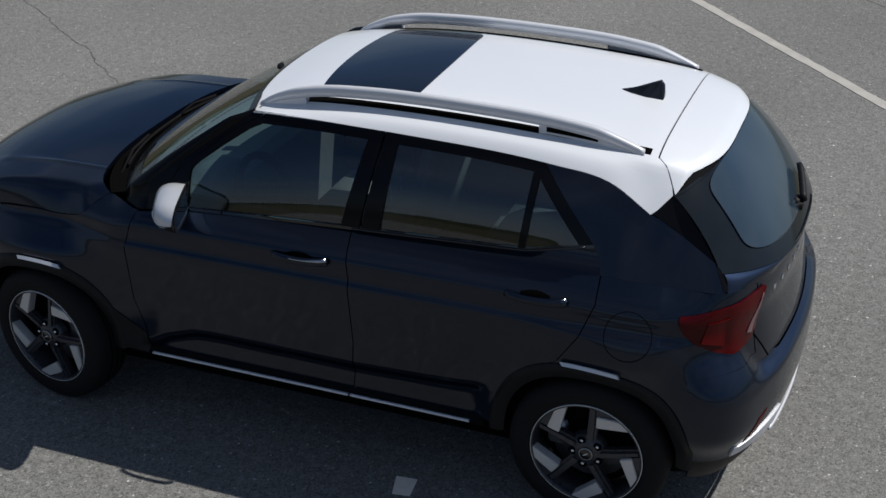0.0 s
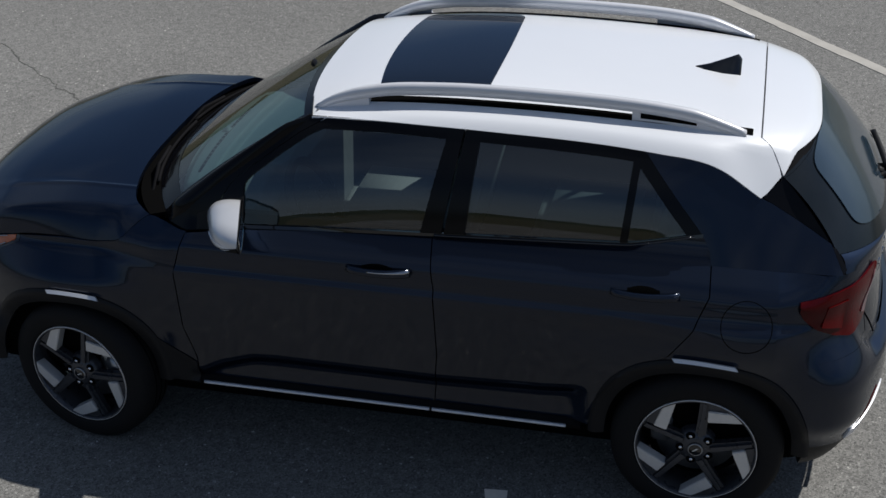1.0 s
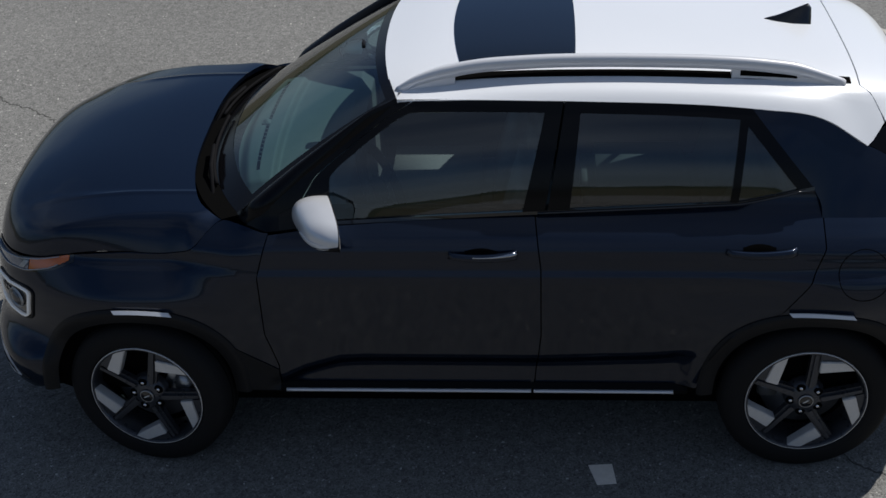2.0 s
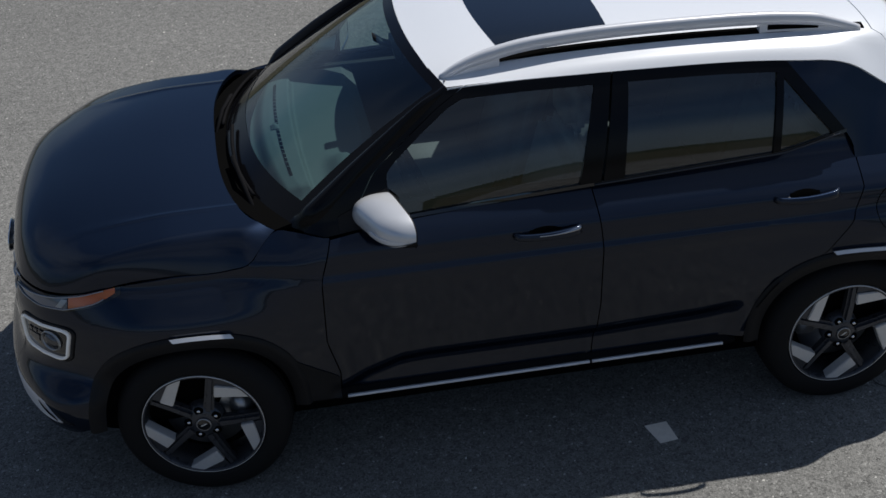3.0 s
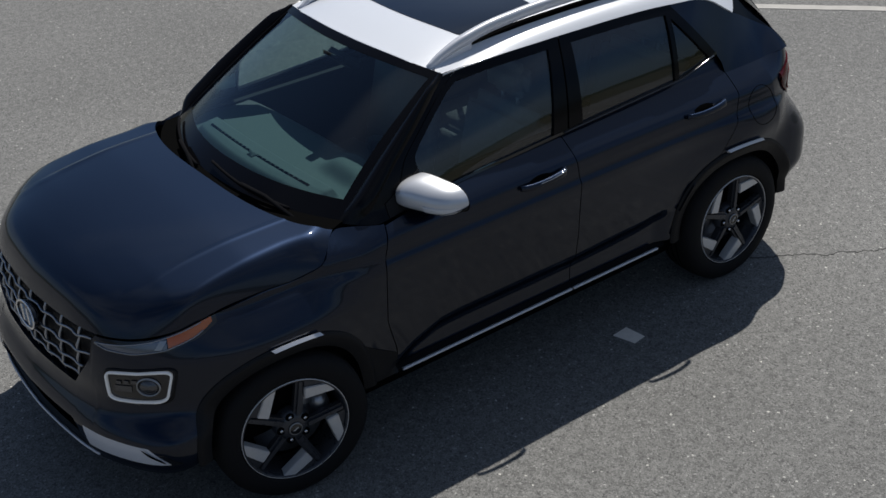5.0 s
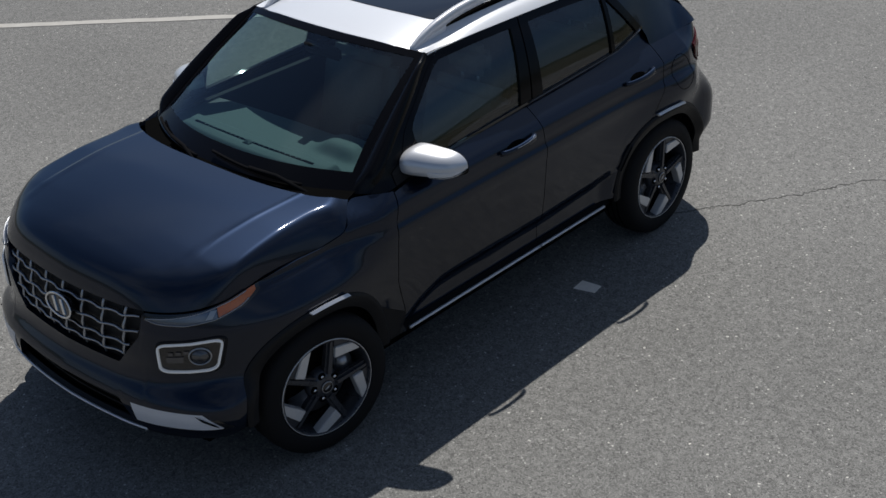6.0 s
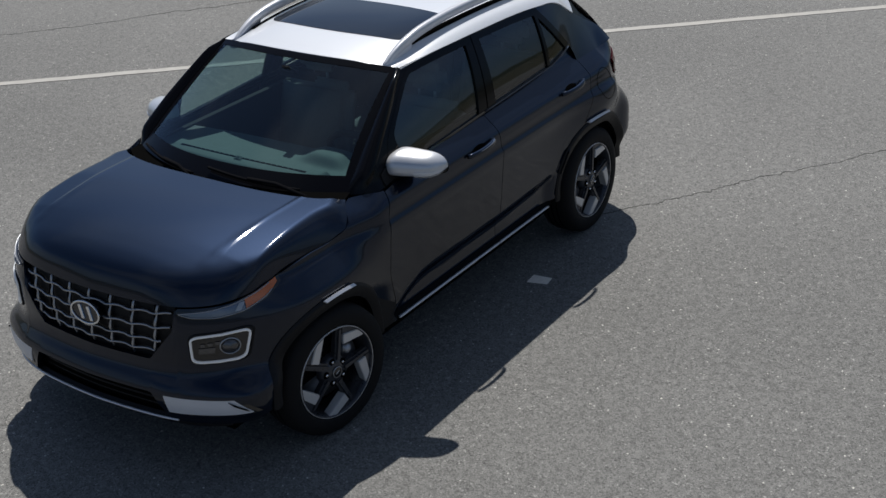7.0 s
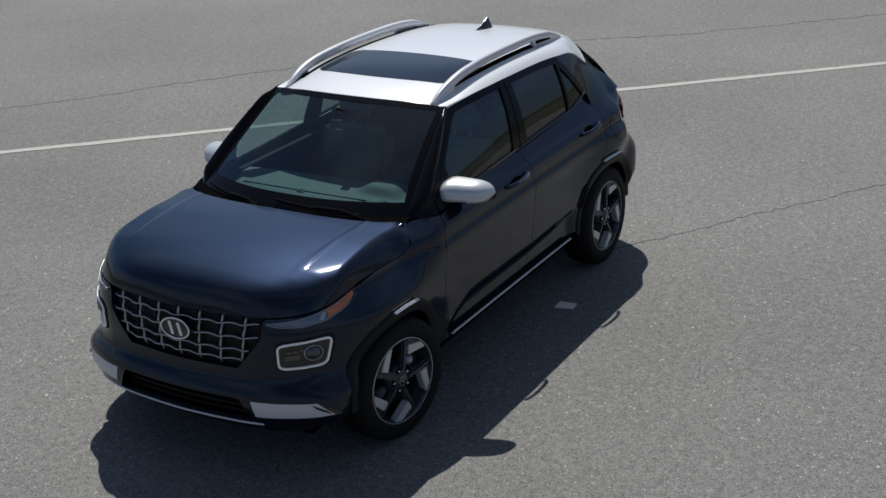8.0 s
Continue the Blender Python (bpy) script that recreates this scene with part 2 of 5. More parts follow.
def patch(f, nu, nv, fold=0.014, side=1, us=None, vs=None):
    """A panel: the sheet f(u, v), its four edges folded inwards so that it has depth. side=-1 mirrors it to the other flank."""
    us = us or [i / nu for i in range(nu + 1)]
    vs = vs or [j / nv for j in range(nv + 1)]
    bm = bmesh.new()
    P = [[Vector(f(u, v)) for v in vs] for u in us]
    n, k = len(us), len(vs)

    def normal(i, j):
        a = P[min(i + 1, n - 1)][j] - P[max(i - 1, 0)][j]
        b = P[i][min(j + 1, k - 1)] - P[i][max(j - 1, 0)]
        c = a.cross(b)
        return c.normalized() if c.length > 1e-12 else Vector((0, 0, 1))

    mid = P[n // 2][k // 2]
    way = 1 if normal(n // 2, k // 2).dot(mid - Vector((mid.x * 0.75, 0, 0.7))) > 0 else -1
    flip = lambda p: Vector((p.x, p.y * side, p.z))
    V = [[bm.verts.new(flip(P[i][j])) for j in range(k)] for i in range(n)]

    def face(*vs_):
        if len({v.co.to_tuple(6) for v in vs_}) < 3:
            return
        vs_ = list(dict.fromkeys(vs_))
        try:
            bm.faces.new(vs_ if way * side > 0 else vs_[::-1])
        except ValueError:
            pass

    for i in range(n - 1):
        for j in range(k - 1):
            face(V[i][j], V[i + 1][j], V[i + 1][j + 1], V[i][j + 1])
    if fold:
        ring = [(i, 0) for i in range(n)] + [(n - 1, j) for j in range(1, k)] + [(i, k - 1) for i in range(n - 2, -1, -1)] + [(0, j) for j in range(k - 2, 0, -1)]
        R = [bm.verts.new(flip(P[i][j] - normal(i, j) * way * fold)) for i, j in ring]
        T = [bm.verts.new(flip(P[i][j])) for i, j in ring]
        for q in range(len(ring)):
            r = (q + 1) % len(ring)
            face(T[q], R[q], R[r], T[r])
    bmesh.ops.remove_doubles(bm, verts=bm.verts, dist=1e-5) if not fold else None
    return bm


def sweep(points, normals, width, height, side=1, closed=False, taper=None):
    """A bar of rounded box section along points; normals point away from the surface it lies on."""
    bm = bmesh.new()
    n = len(points)
    rings = []
    sec = ((-0.5, 0), (-0.5, 0.7), (-0.36, 1.0), (0.36, 1.0), (0.5, 0.7), (0.5, 0))
    for i in range(n):
        p = Vector(points[i])
        a = Vector(points[(i + 1) % n if closed else min(i + 1, n - 1)])
        b = Vector(points[(i - 1) % n if closed else max(i - 1, 0)])
        t = (a - b).normalized()
        nm = Vector(normals[i]).normalized()
        w = t.cross(nm).normalized()
        k = taper(i / (n - 1)) if taper else 1.0
        ring = []
        for x, y in sec:
            q = p + w * (x * width * k) + nm * (y * height * k)
            ring.append(bm.verts.new((q.x, q.y * side, q.z)))
        rings.append(ring)
    m = len(sec)
    for i in range(n if closed else n - 1):
        A, B = rings[i], rings[(i + 1) % n]
        for j in range(m):
            bm.faces.new((A[j], A[(j + 1) % m], B[(j + 1) % m], B[j]))
    if not closed:
        bm.faces.new(rings[0])
        bm.faces.new(rings[-1][::-1])
    bmesh.ops.recalc_face_normals(bm, faces=bm.faces)
    return bm


def lathe(profile, n=48, axis_y=True):
    """Turns (radius, y) pairs round the y axis."""
    bm = bmesh.new()
    rings = []
    for r, y in profile:
        rings.append([bm.verts.new((r * math.cos(2 * math.pi * i / n), y, r * math.sin(2 * math.pi * i / n))) for i in range(n)])
    for a, b in zip(rings, rings[1:]):
        for i in range(n):
            bm.faces.new((a[i], a[(i + 1) % n], b[(i + 1) % n], b[i]))
    bmesh.ops.recalc_face_normals(bm, faces=bm.faces)
    return bm


def prism(poly, y0, y1, bevel=0.0):
    """A slab whose outline poly lies in x, z, from y0 (back) to y1 (face)."""
    bm = bmesh.new()
    A = [bm.verts.new((p[0], y0, p[1])) for p in poly]
    B = [bm.verts.new((p[0], y1, p[1])) for p in poly]
    n = len(poly)
    for i in range(n):
        bm.faces.new((A[i], A[(i + 1) % n], B[(i + 1) % n], B[i]))
    bm.faces.new(B)
    bm.faces.new(A[::-1])
    bmesh.ops.recalc_face_normals(bm, faces=bm.faces)
    if bevel:
        bmesh.ops.bevel(bm, geom=[e for e in bm.edges], offset=bevel, segments=2, affect="EDGES")
    return bm


def box(x0, x1, y0, y1, z0, z1, bevel=0.0, seg=3):
    bm = bmesh.new()
    bmesh.ops.create_cube(bm, size=1)
    for v in bm.verts:
        v.co = Vector((lerp(x0, x1, v.co.x + 0.5), lerp(y0, y1, v.co.y + 0.5), lerp(z0, z1, v.co.z + 0.5)))
    if bevel:
        bmesh.ops.bevel(bm, geom=list(bm.edges), offset=bevel, segments=seg, affect="EDGES")
    return bm


# ---- ground ----
def ground_sheet():
    bm = bmesh.new()
    edges = [-1500, -400, -120, -40, -15, -6, 0, 6, 15, 40, 120, 400, 1500]
    V = [[bm.verts.new((x, y, 0)) for y in edges] for x in edges]
    for i in range(len(edges) - 1):
        for j in range(len(edges) - 1):
            bm.faces.new((V[i][j], V[i + 1][j], V[i + 1][j + 1], V[i][j + 1]))
    return part("ground", bm, ASPHALT, None, smooth=False)


tagged(ground_sheet(), "weathered grey asphalt of an open parking lot", "asphalt", kind="structure")


def strip(name, points, widths, z, mat, wobble=0.0, seed=0):
    """A thin raised ribbon on the ground along points."""
    rng = random.Random(seed)
    bm = bmesh.new()
    L, R, LB, RB = [], [], [], []
    for i, (x, y) in enumerate(points):
        a, b = Vector(points[min(i + 1, len(points) - 1)]), Vector(points[max(i - 1, 0)])
        t = (a - b).normalized()
        n = Vector((-t.y, t.x))
        w = widths(i / (len(points) - 1)) / 2
        o = rng.uniform(-wobble, wobble)
        o2 = rng.uniform(-wobble, wobble)
        for lst, k, zz in ((L, w + o, z), (R, -w + o2, z), (LB, w + o, 0.0), (RB, -w + o2, 0.0)):
            lst.append(bm.verts.new((x + n.x * k, y + n.y * k, zz)))
    for i in range(len(points) - 1):
        bm.faces.new((R[i], R[i + 1], L[i + 1], L[i]))
        bm.faces.new((L[i], L[i + 1], LB[i + 1], LB[i]))
        bm.faces.new((RB[i], RB[i + 1], R[i + 1], R[i]))
    return part(name, bm, mat, None, smooth=False)


verge = bmesh.new()
rings = [[verge.verts.new((r * math.cos(2 * math.pi * i / 64), r * math.sin(2 * math.pi * i / 64), z)) for i in range(64)] for r, z in ((17.0, -0.01), (17.4, 0.03), (60.0, 0.05), (400.0, 0.1))]
for A, B in zip(rings, rings[1:]):
    for i in range(64):
        verge.faces.new((A[i], A[(i + 1) % 64], B[(i + 1) % 64], B[i]))
tagged(part("grass_verge", verge, GRASS, None, smooth=False), "dry olive grass field round the parking lot", "grass", kind="stuff")
woods = bmesh.new()
rng = random.Random(4)
ring_lo, ring_hi, ring_in = [], [], []
for i in range(420):
    a = 2 * math.pi * i / 420
    r = 150 + 25 * math.sin(3 * a)
    h = 3.0 + 2.2 * noise.noise(Vector((math.cos(a) * 9, math.sin(a) * 9, 0))) + rng.uniform(-0.5, 0.5)
    ring_lo.append(woods.verts.new((r * math.cos(a), r * math.sin(a), 0.0)))
    ring_hi.append(woods.verts.new(((r + 6) * math.cos(a), (r + 6) * math.sin(a), max(h, 1.0))))
    ring_in.append(woods.verts.new(((r + 20) * math.cos(a), (r + 20) * math.sin(a), 0.0)))
for i in range(420):
    j = (i + 1) % 420
    woods.faces.new((ring_lo[i], ring_lo[j], ring_hi[j], ring_hi[i]))
    woods.faces.new((ring_hi[i], ring_hi[j], ring_in[j], ring_in[i]))
tagged(part("far_woods", woods, WOODS, None), "low dark line of woods on the horizon", "woods", kind="stuff")
LINE_WAY = 0.7192
LINE_OFF = -4.291
ln = Vector((math.cos(LINE_WAY), math.sin(LINE_WAY)))
lt = Vector((-ln.y, ln.x))
pts = [ln * LINE_OFF + lt * (-12 + 30 * i / 300) for i in range(301)]
tagged(strip("road_line", [(p.x, p.y) for p in pts], lambda u: 0.092, 0.004, ROAD_PAINT, 0.006, 3), "worn off-white painted line on asphalt", "road marking", kind="structure")

# ---- the car's skin ----
# x runs to the nose, y to the driver's flank, z up; the axles stand at x = 1.26 and -1.26.
AXLE = 1.26
HUB = 0.322
PLAN = [(1.960, -0.2), (1.960, 0.0), (1.950, 0.2), (1.925, 0.40), (1.875, 0.55), (1.775, 0.68), (1.63, 0.765), (1.42, 0.808), (1.2, 0.82), (0.7, 0.822), (0.0, 0.822), (-0.7, 0.822),
        (-1.2, 0.820), (-1.42, 0.820), (-1.58, 0.808), (-1.70, 0.775), (-1.792, 0.70), (-1.862, 0.56), (-1.903, 0.40), (-1.925, 0.2), (-1.933, 0.0), (-1.925, -0.2)]


def dense_plan():
    out = []
    for i in range(1, len(PLAN) - 2):
        a, b, c, d = (np.array(PLAN[i + k]) for k in (-1, 0, 1, 2))
        for u in np.linspace(0, 1, 60, endpoint=False):
            out.append(0.5 * (2 * b + (c - a) * u + (2 * a - 5 * b + 4 * c - d) * u**2 + (3 * b - a - 3 * c + d) * u**3))
    out.append(np.array(PLAN[-2]))
    return np.array(out)


OUTLINE = dense_plan()
ARC = np.concatenate([[0], np.cumsum(np.linalg.norm(np.diff(OUTLINE, axis=0), axis=1))])
TAN = np.gradient(OUTLINE, axis=0)
for _ in range(30):
    TAN[1:-1] = (TAN[:-2] + TAN[1:-1] * 2 + TAN[2:]) / 4
TAN[0], TAN[-1] = (0, 1), (0, -1)
TAN /= np.linalg.norm(TAN, axis=1)[:, None]
ARC_END = ARC[-1]

side_off = spline([(0.16, -0.10), (0.26, -0.045), (0.345, -0.022), (0.42, -0.025), (0.52, -0.022), (0.60, -0.016), (0.70, -0.007), (0.80, 0.003), (0.850, 0.0085), (0.866, 0.0085), (0.890, -0.0025), (0.94, -0.006), (0.975, -0.012), (1.005, -0.034), (1.04, -0.070), (1.08, -0.112), (1.2, -0.15)])
front_off = spline([(0.16, -0.12), (0.24, -0.045), (0.30, 0.002), (0.36, 0.016), (0.42, 0.024), (0.46, 0.021), (0.49, 0.008), (0.53, -0.015), (0.56, -0.022), (0.66, -0.023), (0.78, -0.029), (0.86, -0.038), (0.92, -0.070), (1.0, -0.13)])
rear_off = spline([(0.16, -0.13), (0.26, -0.045), (0.34, -0.002), (0.42, 0.020), (0.50, 0.032), (0.60, 0.034), (0.70, 0.028), (0.80, 0.014), (0.88, 0.004), (0.95, 0.0), (1.02, -0.02), (1.10, -0.055), (1.2, -0.11)])
BAND = line((-0.80, 0.505), (-0.67, 0.490), (-0.25, 0.472), (0.40, 0.474), (0.50, 0.468), (0.64, 0.420), (0.72, 0.378))


tail_inset = line((-1.93, 0.042), (-1.86, 0.055), (-1.75, 0.058), (-1.62, 0.026), (-1.5, 0.0))


def at_x(x):
    """The place along the outline of the flank at x."""
    return float(np.interp(-x, -OUTLINE[:, 0], ARC))


def at_front(y):
    k = int(np.argmax(OUTLINE[:, 1] > 0.80))
    return float(np.interp(y, OUTLINE[:k, 1], ARC[:k]))


def at_rear(y):
    k = len(OUTLINE) - int(np.argmax(OUTLINE[::-1, 1] > 0.76))
    return float(np.interp(-y, -OUTLINE[k:, 1], ARC[k:]))


def skin(s, z, out=0.0):
    """The place on the body at s along the outline and the height z, and out metres proud of it."""
    x, y = (float(np.interp(s, ARC, OUTLINE[:, i])) for i in (0, 1))
    t = Vector((float(np.interp(s, ARC, TAN[:, 0])), float(np.interp(s, ARC, TAN[:, 1])), 0)).normalized()
    n = Vector((t.y, -t.x, 0))
    wf, wr = smoothstep(1.42, 1.78, x), smoothstep(-1.5, -1.78, x) if x < -1.5 else 0.0
    ws = 1 - wf - wr
    o = ws * side_off(z) + wf * front_off(z) + wr * rear_off(z)
    o += ws * 0.034 * math.exp(-((abs(x) - AXLE) / 0.36) ** 2) * math.exp(-((z - 0.63) / 0.25) ** 2)
    o -= 0.070 * smoothstep(0.74, 0.90, z) * smoothstep(0.78, 1.15, x) * (1 - 0.65 * wf)
    o -= 0.050 * smoothstep(0.94, 1.03, z) * smoothstep(0.70, 0.92, x) * (1 - smoothstep(0.98, 1.1, x))
    o += 0.036 * math.exp(-((x + 1.40) / 0.30) ** 2) * math.exp(-((z - 0.80) / 0.10) ** 2) * ws
    o -= 0.010 * math.exp(-((x + 1.05) / 0.30) ** 2) * math.exp(-((z - 0.80) / 0.07) ** 2)
    o += 0.044 * smoothstep(0.22, 0.36, z) * (1 - smoothstep(0.45, 0.56, z)) * math.exp(-((x - 1.72) / 0.13) ** 2)
    c = smoothstep(-1.80, -1.87, x)
    o -= tail_inset(x) * smoothstep(lerp(0.62, 0.660, c), lerp(0.86, 0.700, c), z) * (1 - 0.55 * smoothstep(0.90, 1.06, z))
    o += 0.042 * math.exp(-((x + 1.69) / 0.13) ** 2) * smoothstep(0.36, 0.50, z) * (1 - smoothstep(0.66, 0.86, z))
    if -0.85 < x < 0.80:
        ends = smoothstep(-0.86, -0.76, x) * (1 - smoothstep(0.72, 0.79, x))
        d = z - BAND(x)
        o -= 0.030 * ends * (1 - smoothstep(-0.040, 0.034, d)) * smoothstep(0.338, 0.353, z)
    p = Vector((x, y, z)) + n * (o + out)
    return p


def flank(x, z, out=0.0):
    return skin(at_x(x), z, out)


def nose(y, z, out=0.0):
    p = skin(at_front(abs(y)), z, out)
    return Vector((p.x, math.copysign(p.y, y) if y else 0.0, p.z))


def tail(y, z, out=0.0):
    p = skin(at_rear(abs(y)), z, out)
    return Vector((p.x, math.copysign(p.y, y) if y else 0.0, p.z))


def outward(f, a, b):
    e = 1e-3
    n = (f(a + e, b) - f(a - e, b)).cross(f(a, b + e) - f(a, b - e)).normalized()
    p = f(a, b)
    return n if n.dot(p - Vector((p.x * 0.75, 0, 0.6))) > 0 else -n


belt = line((-1.6, 1.06), (-1.35, 1.09), (-1.24, 1.158), (-1.18, 1.150), (-0.96, 1.106), (-0.2, 1.072), (0.5, 1.038), (0.72, 1.015), (0.86, 0.99))
roof_y = spline([(-1.7, 0.45), (-1.5, 0.520), (-1.4, 0.556), (-1.2, 0.586), (-0.8, 0.598), (-0.2, 0.594), (0.26, 0.566), (0.9, 0.53)])


def house(x, z, out=0.0):
    """The upper flank: windows, pillars and roof edge, leaning in from the belt."""
    b = flank(x, 1.06).y
    u = (z - 1.06) / 0.38
    y = lerp(b, roof_y(x), u) + (lerp(-0.006, 0.021, smoothstep(-1.40, -1.05, x))) * (1 - (2 * u - 1) ** 2 if 0 <= u <= 1 else 0)
    return Vector((x, y + out, z + out * 0.25))


car = new("car")
car.matrix_basis = Matrix.Translation((0, -0.017, 0)) @ Matrix.Diagonal((1, 1.0207, 1, 1))
tagged(car, "dark navy compact crossover with a white roof, parked on asphalt", "car")


def arch_z(x, r, c=None):
    """The height of a squarish wheel arch of radius r at x."""
    c = AXLE if x > 0 else -AXLE
    d = abs(x - c) / r
    return HUB + r * 0.98 * (1 - d**2.3) ** (1 / 2.3) if d < 1 else 0.0


SILL = 0.346
door_a = line((0.30, 0.735), (0.45, 0.735), (0.60, 0.775), (0.87, 0.775), (0.97, 0.745), (1.1, 0.70))
door_b = line((0.30, -0.235), (0.6, -0.262), (0.9, -0.258), (1.08, -0.235))
door_c = line((0.30, -0.865), (0.42, -0.878), (0.50, -0.892), (0.60, -0.95), (0.66, -1.01), (0.73, -1.13), (0.86, -1.215), (0.98, -1.262), (1.09, -1.255), (1.12, -1.245), (1.16, -1.218), (1.18, -1.20))
HOOD_SIDE = spline([(0.75, 1.020), (0.85, 1.030), (0.915, 1.028), (0.96, 1.002), (1.02, 0.948), (1.09, 0.927), (1.3, 0.921), (1.45, 0.908), (1.62, 0.876), (1.78, 0.855), (1.9, 0.848)])


def side_panel(name, left, right, bottom, top, nu, nv, mat, side, gap=0.0022, fold=0.02, parent=car, label=""):
    """A panel of the flank between the lines left(z) and right(z), from bottom(x) to top(x)."""

    def f(u, v):
        z0 = lerp(0.4, 1.0, v)
        x = lerp(left(z0) - gap, right(z0) + gap, u)
        for _ in range(4):
            z0 = lerp(bottom(x), top(x), v)
            x = lerp(left(z0) - gap, right(z0) + gap, u)
        return flank(x, z0)

    return part(name, patch(f, nu, nv, fold, side), mat, parent, label)


for side in (1, -1):
    # fender: from the hood's seam and lamp down to the arch
    side_panel("front_fender", lambda z: 1.603, door_a, lambda x: max(arch_z(x, 0.40), 0.36 if x < 1.0 else 0.40), lambda x: HOOD_SIDE(x) - 0.001, 44, 24, NAVY, side)
    d = side_panel("front_door", door_a, door_b, lambda x: BAND(x) - 0.004, belt, 70, 90, NAVY, side)
    e = side_panel("rear_door", door_b, door_c, lambda x: max(BAND(x) - 0.004, arch_z(x, 0.40)), belt, 90, 110, NAVY, side)
    side_panel("door_cladding", door_a, door_b, lambda x: SILL + 0.008, lambda x: BAND(x) - 0.005, 30, 8, NAVY, side, 0.0022, 0.02, d, "dark glossy lower door panel")
    side_panel("door_cladding", door_b, door_c, lambda x: max(SILL + 0.008, arch_z(x, 0.40)), lambda x: max(BAND(x) - 0.005, arch_z(x, 0.40) + 0.001), 30, 8, NAVY, side, 0.0022, 0.02, e, "dark glossy lower door panel")
    side_panel("rear_quarter_panel", door_c, lambda z: -1.624, lambda x: max(arch_z(x, 0.40), 0.40), lambda x: min(belt(x), 1.062), 70, 80, NAVY, side, 0.0022, 0)

# bumpers
def front_bumper(u, v):
    y = lerp(-1, 1, u)
    s = lerp(0, at_x(1.60), abs(y))
    x = float(np.interp(s, ARC, OUTLINE[:, 0]))
    yy = float(np.interp(s, ARC, OUTLINE[:, 1]))
    top = float(np.interp(yy, (0.0, 0.335, 0.348, 0.475, 0.485), (0.582, 0.586, 0.60, 0.750, HOOD_SIDE(x) - 0.004))) if yy < 0.485 else HOOD_SIDE(x) - 0.004
    low = float(np.interp(yy, (0.0, 0.35, 0.43), (0.450, 0.450, 0.310))) if yy < 0.6 else float(np.interp(x, (1.60, 1.72), (0.36, 0.305)))
    z = lerp(low, top, v)
    p = skin(s, z)
    return Vector((p.x, p.y if y >= 0 else -p.y, p.z))


part("front_bumper", patch(front_bumper, 110, 34, 0.03), NAVY, car)


def rear_bumper(u, v):
    y = lerp(-1, 1, u)
    s = lerp(ARC_END, at_x(-1.62), abs(y))
    top = lerp(0.692, 0.7520, smoothstep(0.42, 0.60, abs(y)))
    z = lerp(0.36, top, v)
    p = skin(s, z)
    return Vector((p.x, p.y if y >= 0 else -p.y, p.z))


part("rear_bumper", patch(rear_bumper, 80, 30, 0), NAVY, car)


def tailgate(u, v):
    y = lerp(-1, 1, u)
    s = lerp(ARC_END, at_rear(0.57), abs(y))
    z = lerp(0.698 + 0.012 * abs(y) ** 3, 1.032 + 0.012 * y * y, v)
    p = skin(s, z)
    return Vector((p.x, p.y if y >= 0 else -p.y, p.z))


part("tailgate", patch(tailgate, 60, 24, 0.03), NAVY, car)
for side in (1, -1):
    part("rear_corner_panel", patch(lambda u, v: skin(lerp(at_x(-1.622), at_rear(0.577), u), lerp(lerp(0.752, 0.754, u), lerp(1.0600, 1.047, u), v)), 24, 24, 0, side), NAVY, car)

# hood
hood_mid = spline([(0.85, 1.058), (1.0, 1.064), (1.09, 1.066), (1.25, 1.067), (1.4, 1.060), (1.5, 1.051), (1.6, 1.038), (1.7, 1.019), (1.78, 0.997), (1.84, 0.971), (1.88, 0.945), (1.905, 0.920), (1.97, 0.85)])
hood_crown = line((0.95, 0.010), (1.1, 0.014), (1.3, 0.020), (1.6, 0.036), (1.75, 0.056), (1.9, 0.075))


def hood_edge(x):
    """The half width of the bonnet at its side seam."""
    if x < 1.03:
        return lerp(0.682, flank(1.03, HOOD_SIDE(1.03), -0.003).y, smoothstep(0.90, 1.03, x) ** 0.8)
    return flank(min(x, 1.52), HOOD_SIDE(min(x, 1.52)), -0.003).y


def hood(u, v):
    """The bonnet: its rear edge by the cowl, its sides and front on the body's outline."""
    a = lerp(-1, 1, u)
    k = abs(a)
    back = lerp(1.092, 0.915, k**3.2)
    s = lerp(0.0, at_x(1.52), k)
    rim = skin(s, HOOD_SIDE(float(np.interp(s, ARC, OUTLINE[:, 0]))), -0.003)
    x = lerp(back, rim.x, v)
    y = lerp(k * hood_edge(x), rim.y, v * v)
    top = hood_mid(x) - hood_crown(x) * (y / 0.6) ** 2.5
    crease = 0.532 - 0.012 * smoothstep(1.05, 1.75, x)
    d = y - crease
    top += 0.0026 * math.exp(-((d / 0.012) ** 2)) * (1 - v**12)
    top -= 0.015 * max(d, 0.0) * smoothstep(0.95, 1.10, x)
    roll = max(0.0, (k - 0.865) / 0.135) ** 2.3
    z = top - (top - HOOD_SIDE(x)) * (1 - (1 - roll) * (1 - v ** lerp(46, 22, smoothstep(0.30, 0.62, k))))
    return Vector((x, math.copysign(y, a), z))


HOOD_V = [1 - (1 - i / 56) ** 1.8 for i in range(57)]
HOOD_K = sorted([i / 30 for i in range(20)] + [0.66 + 0.16 * i / 34 for i in range(35)] + [0.83 + 0.17 * (1 - (1 - i / 26) ** 1.8) for i in range(27)])
HOOD_U = [0.5 - 0.5 * k for k in HOOD_K[::-1]] + [0.5 + 0.5 * k for k in HOOD_K[1:]]
part("hood", patch(hood, 0, 0, 0.02, 1, HOOD_U, HOOD_V), NAVY, car)

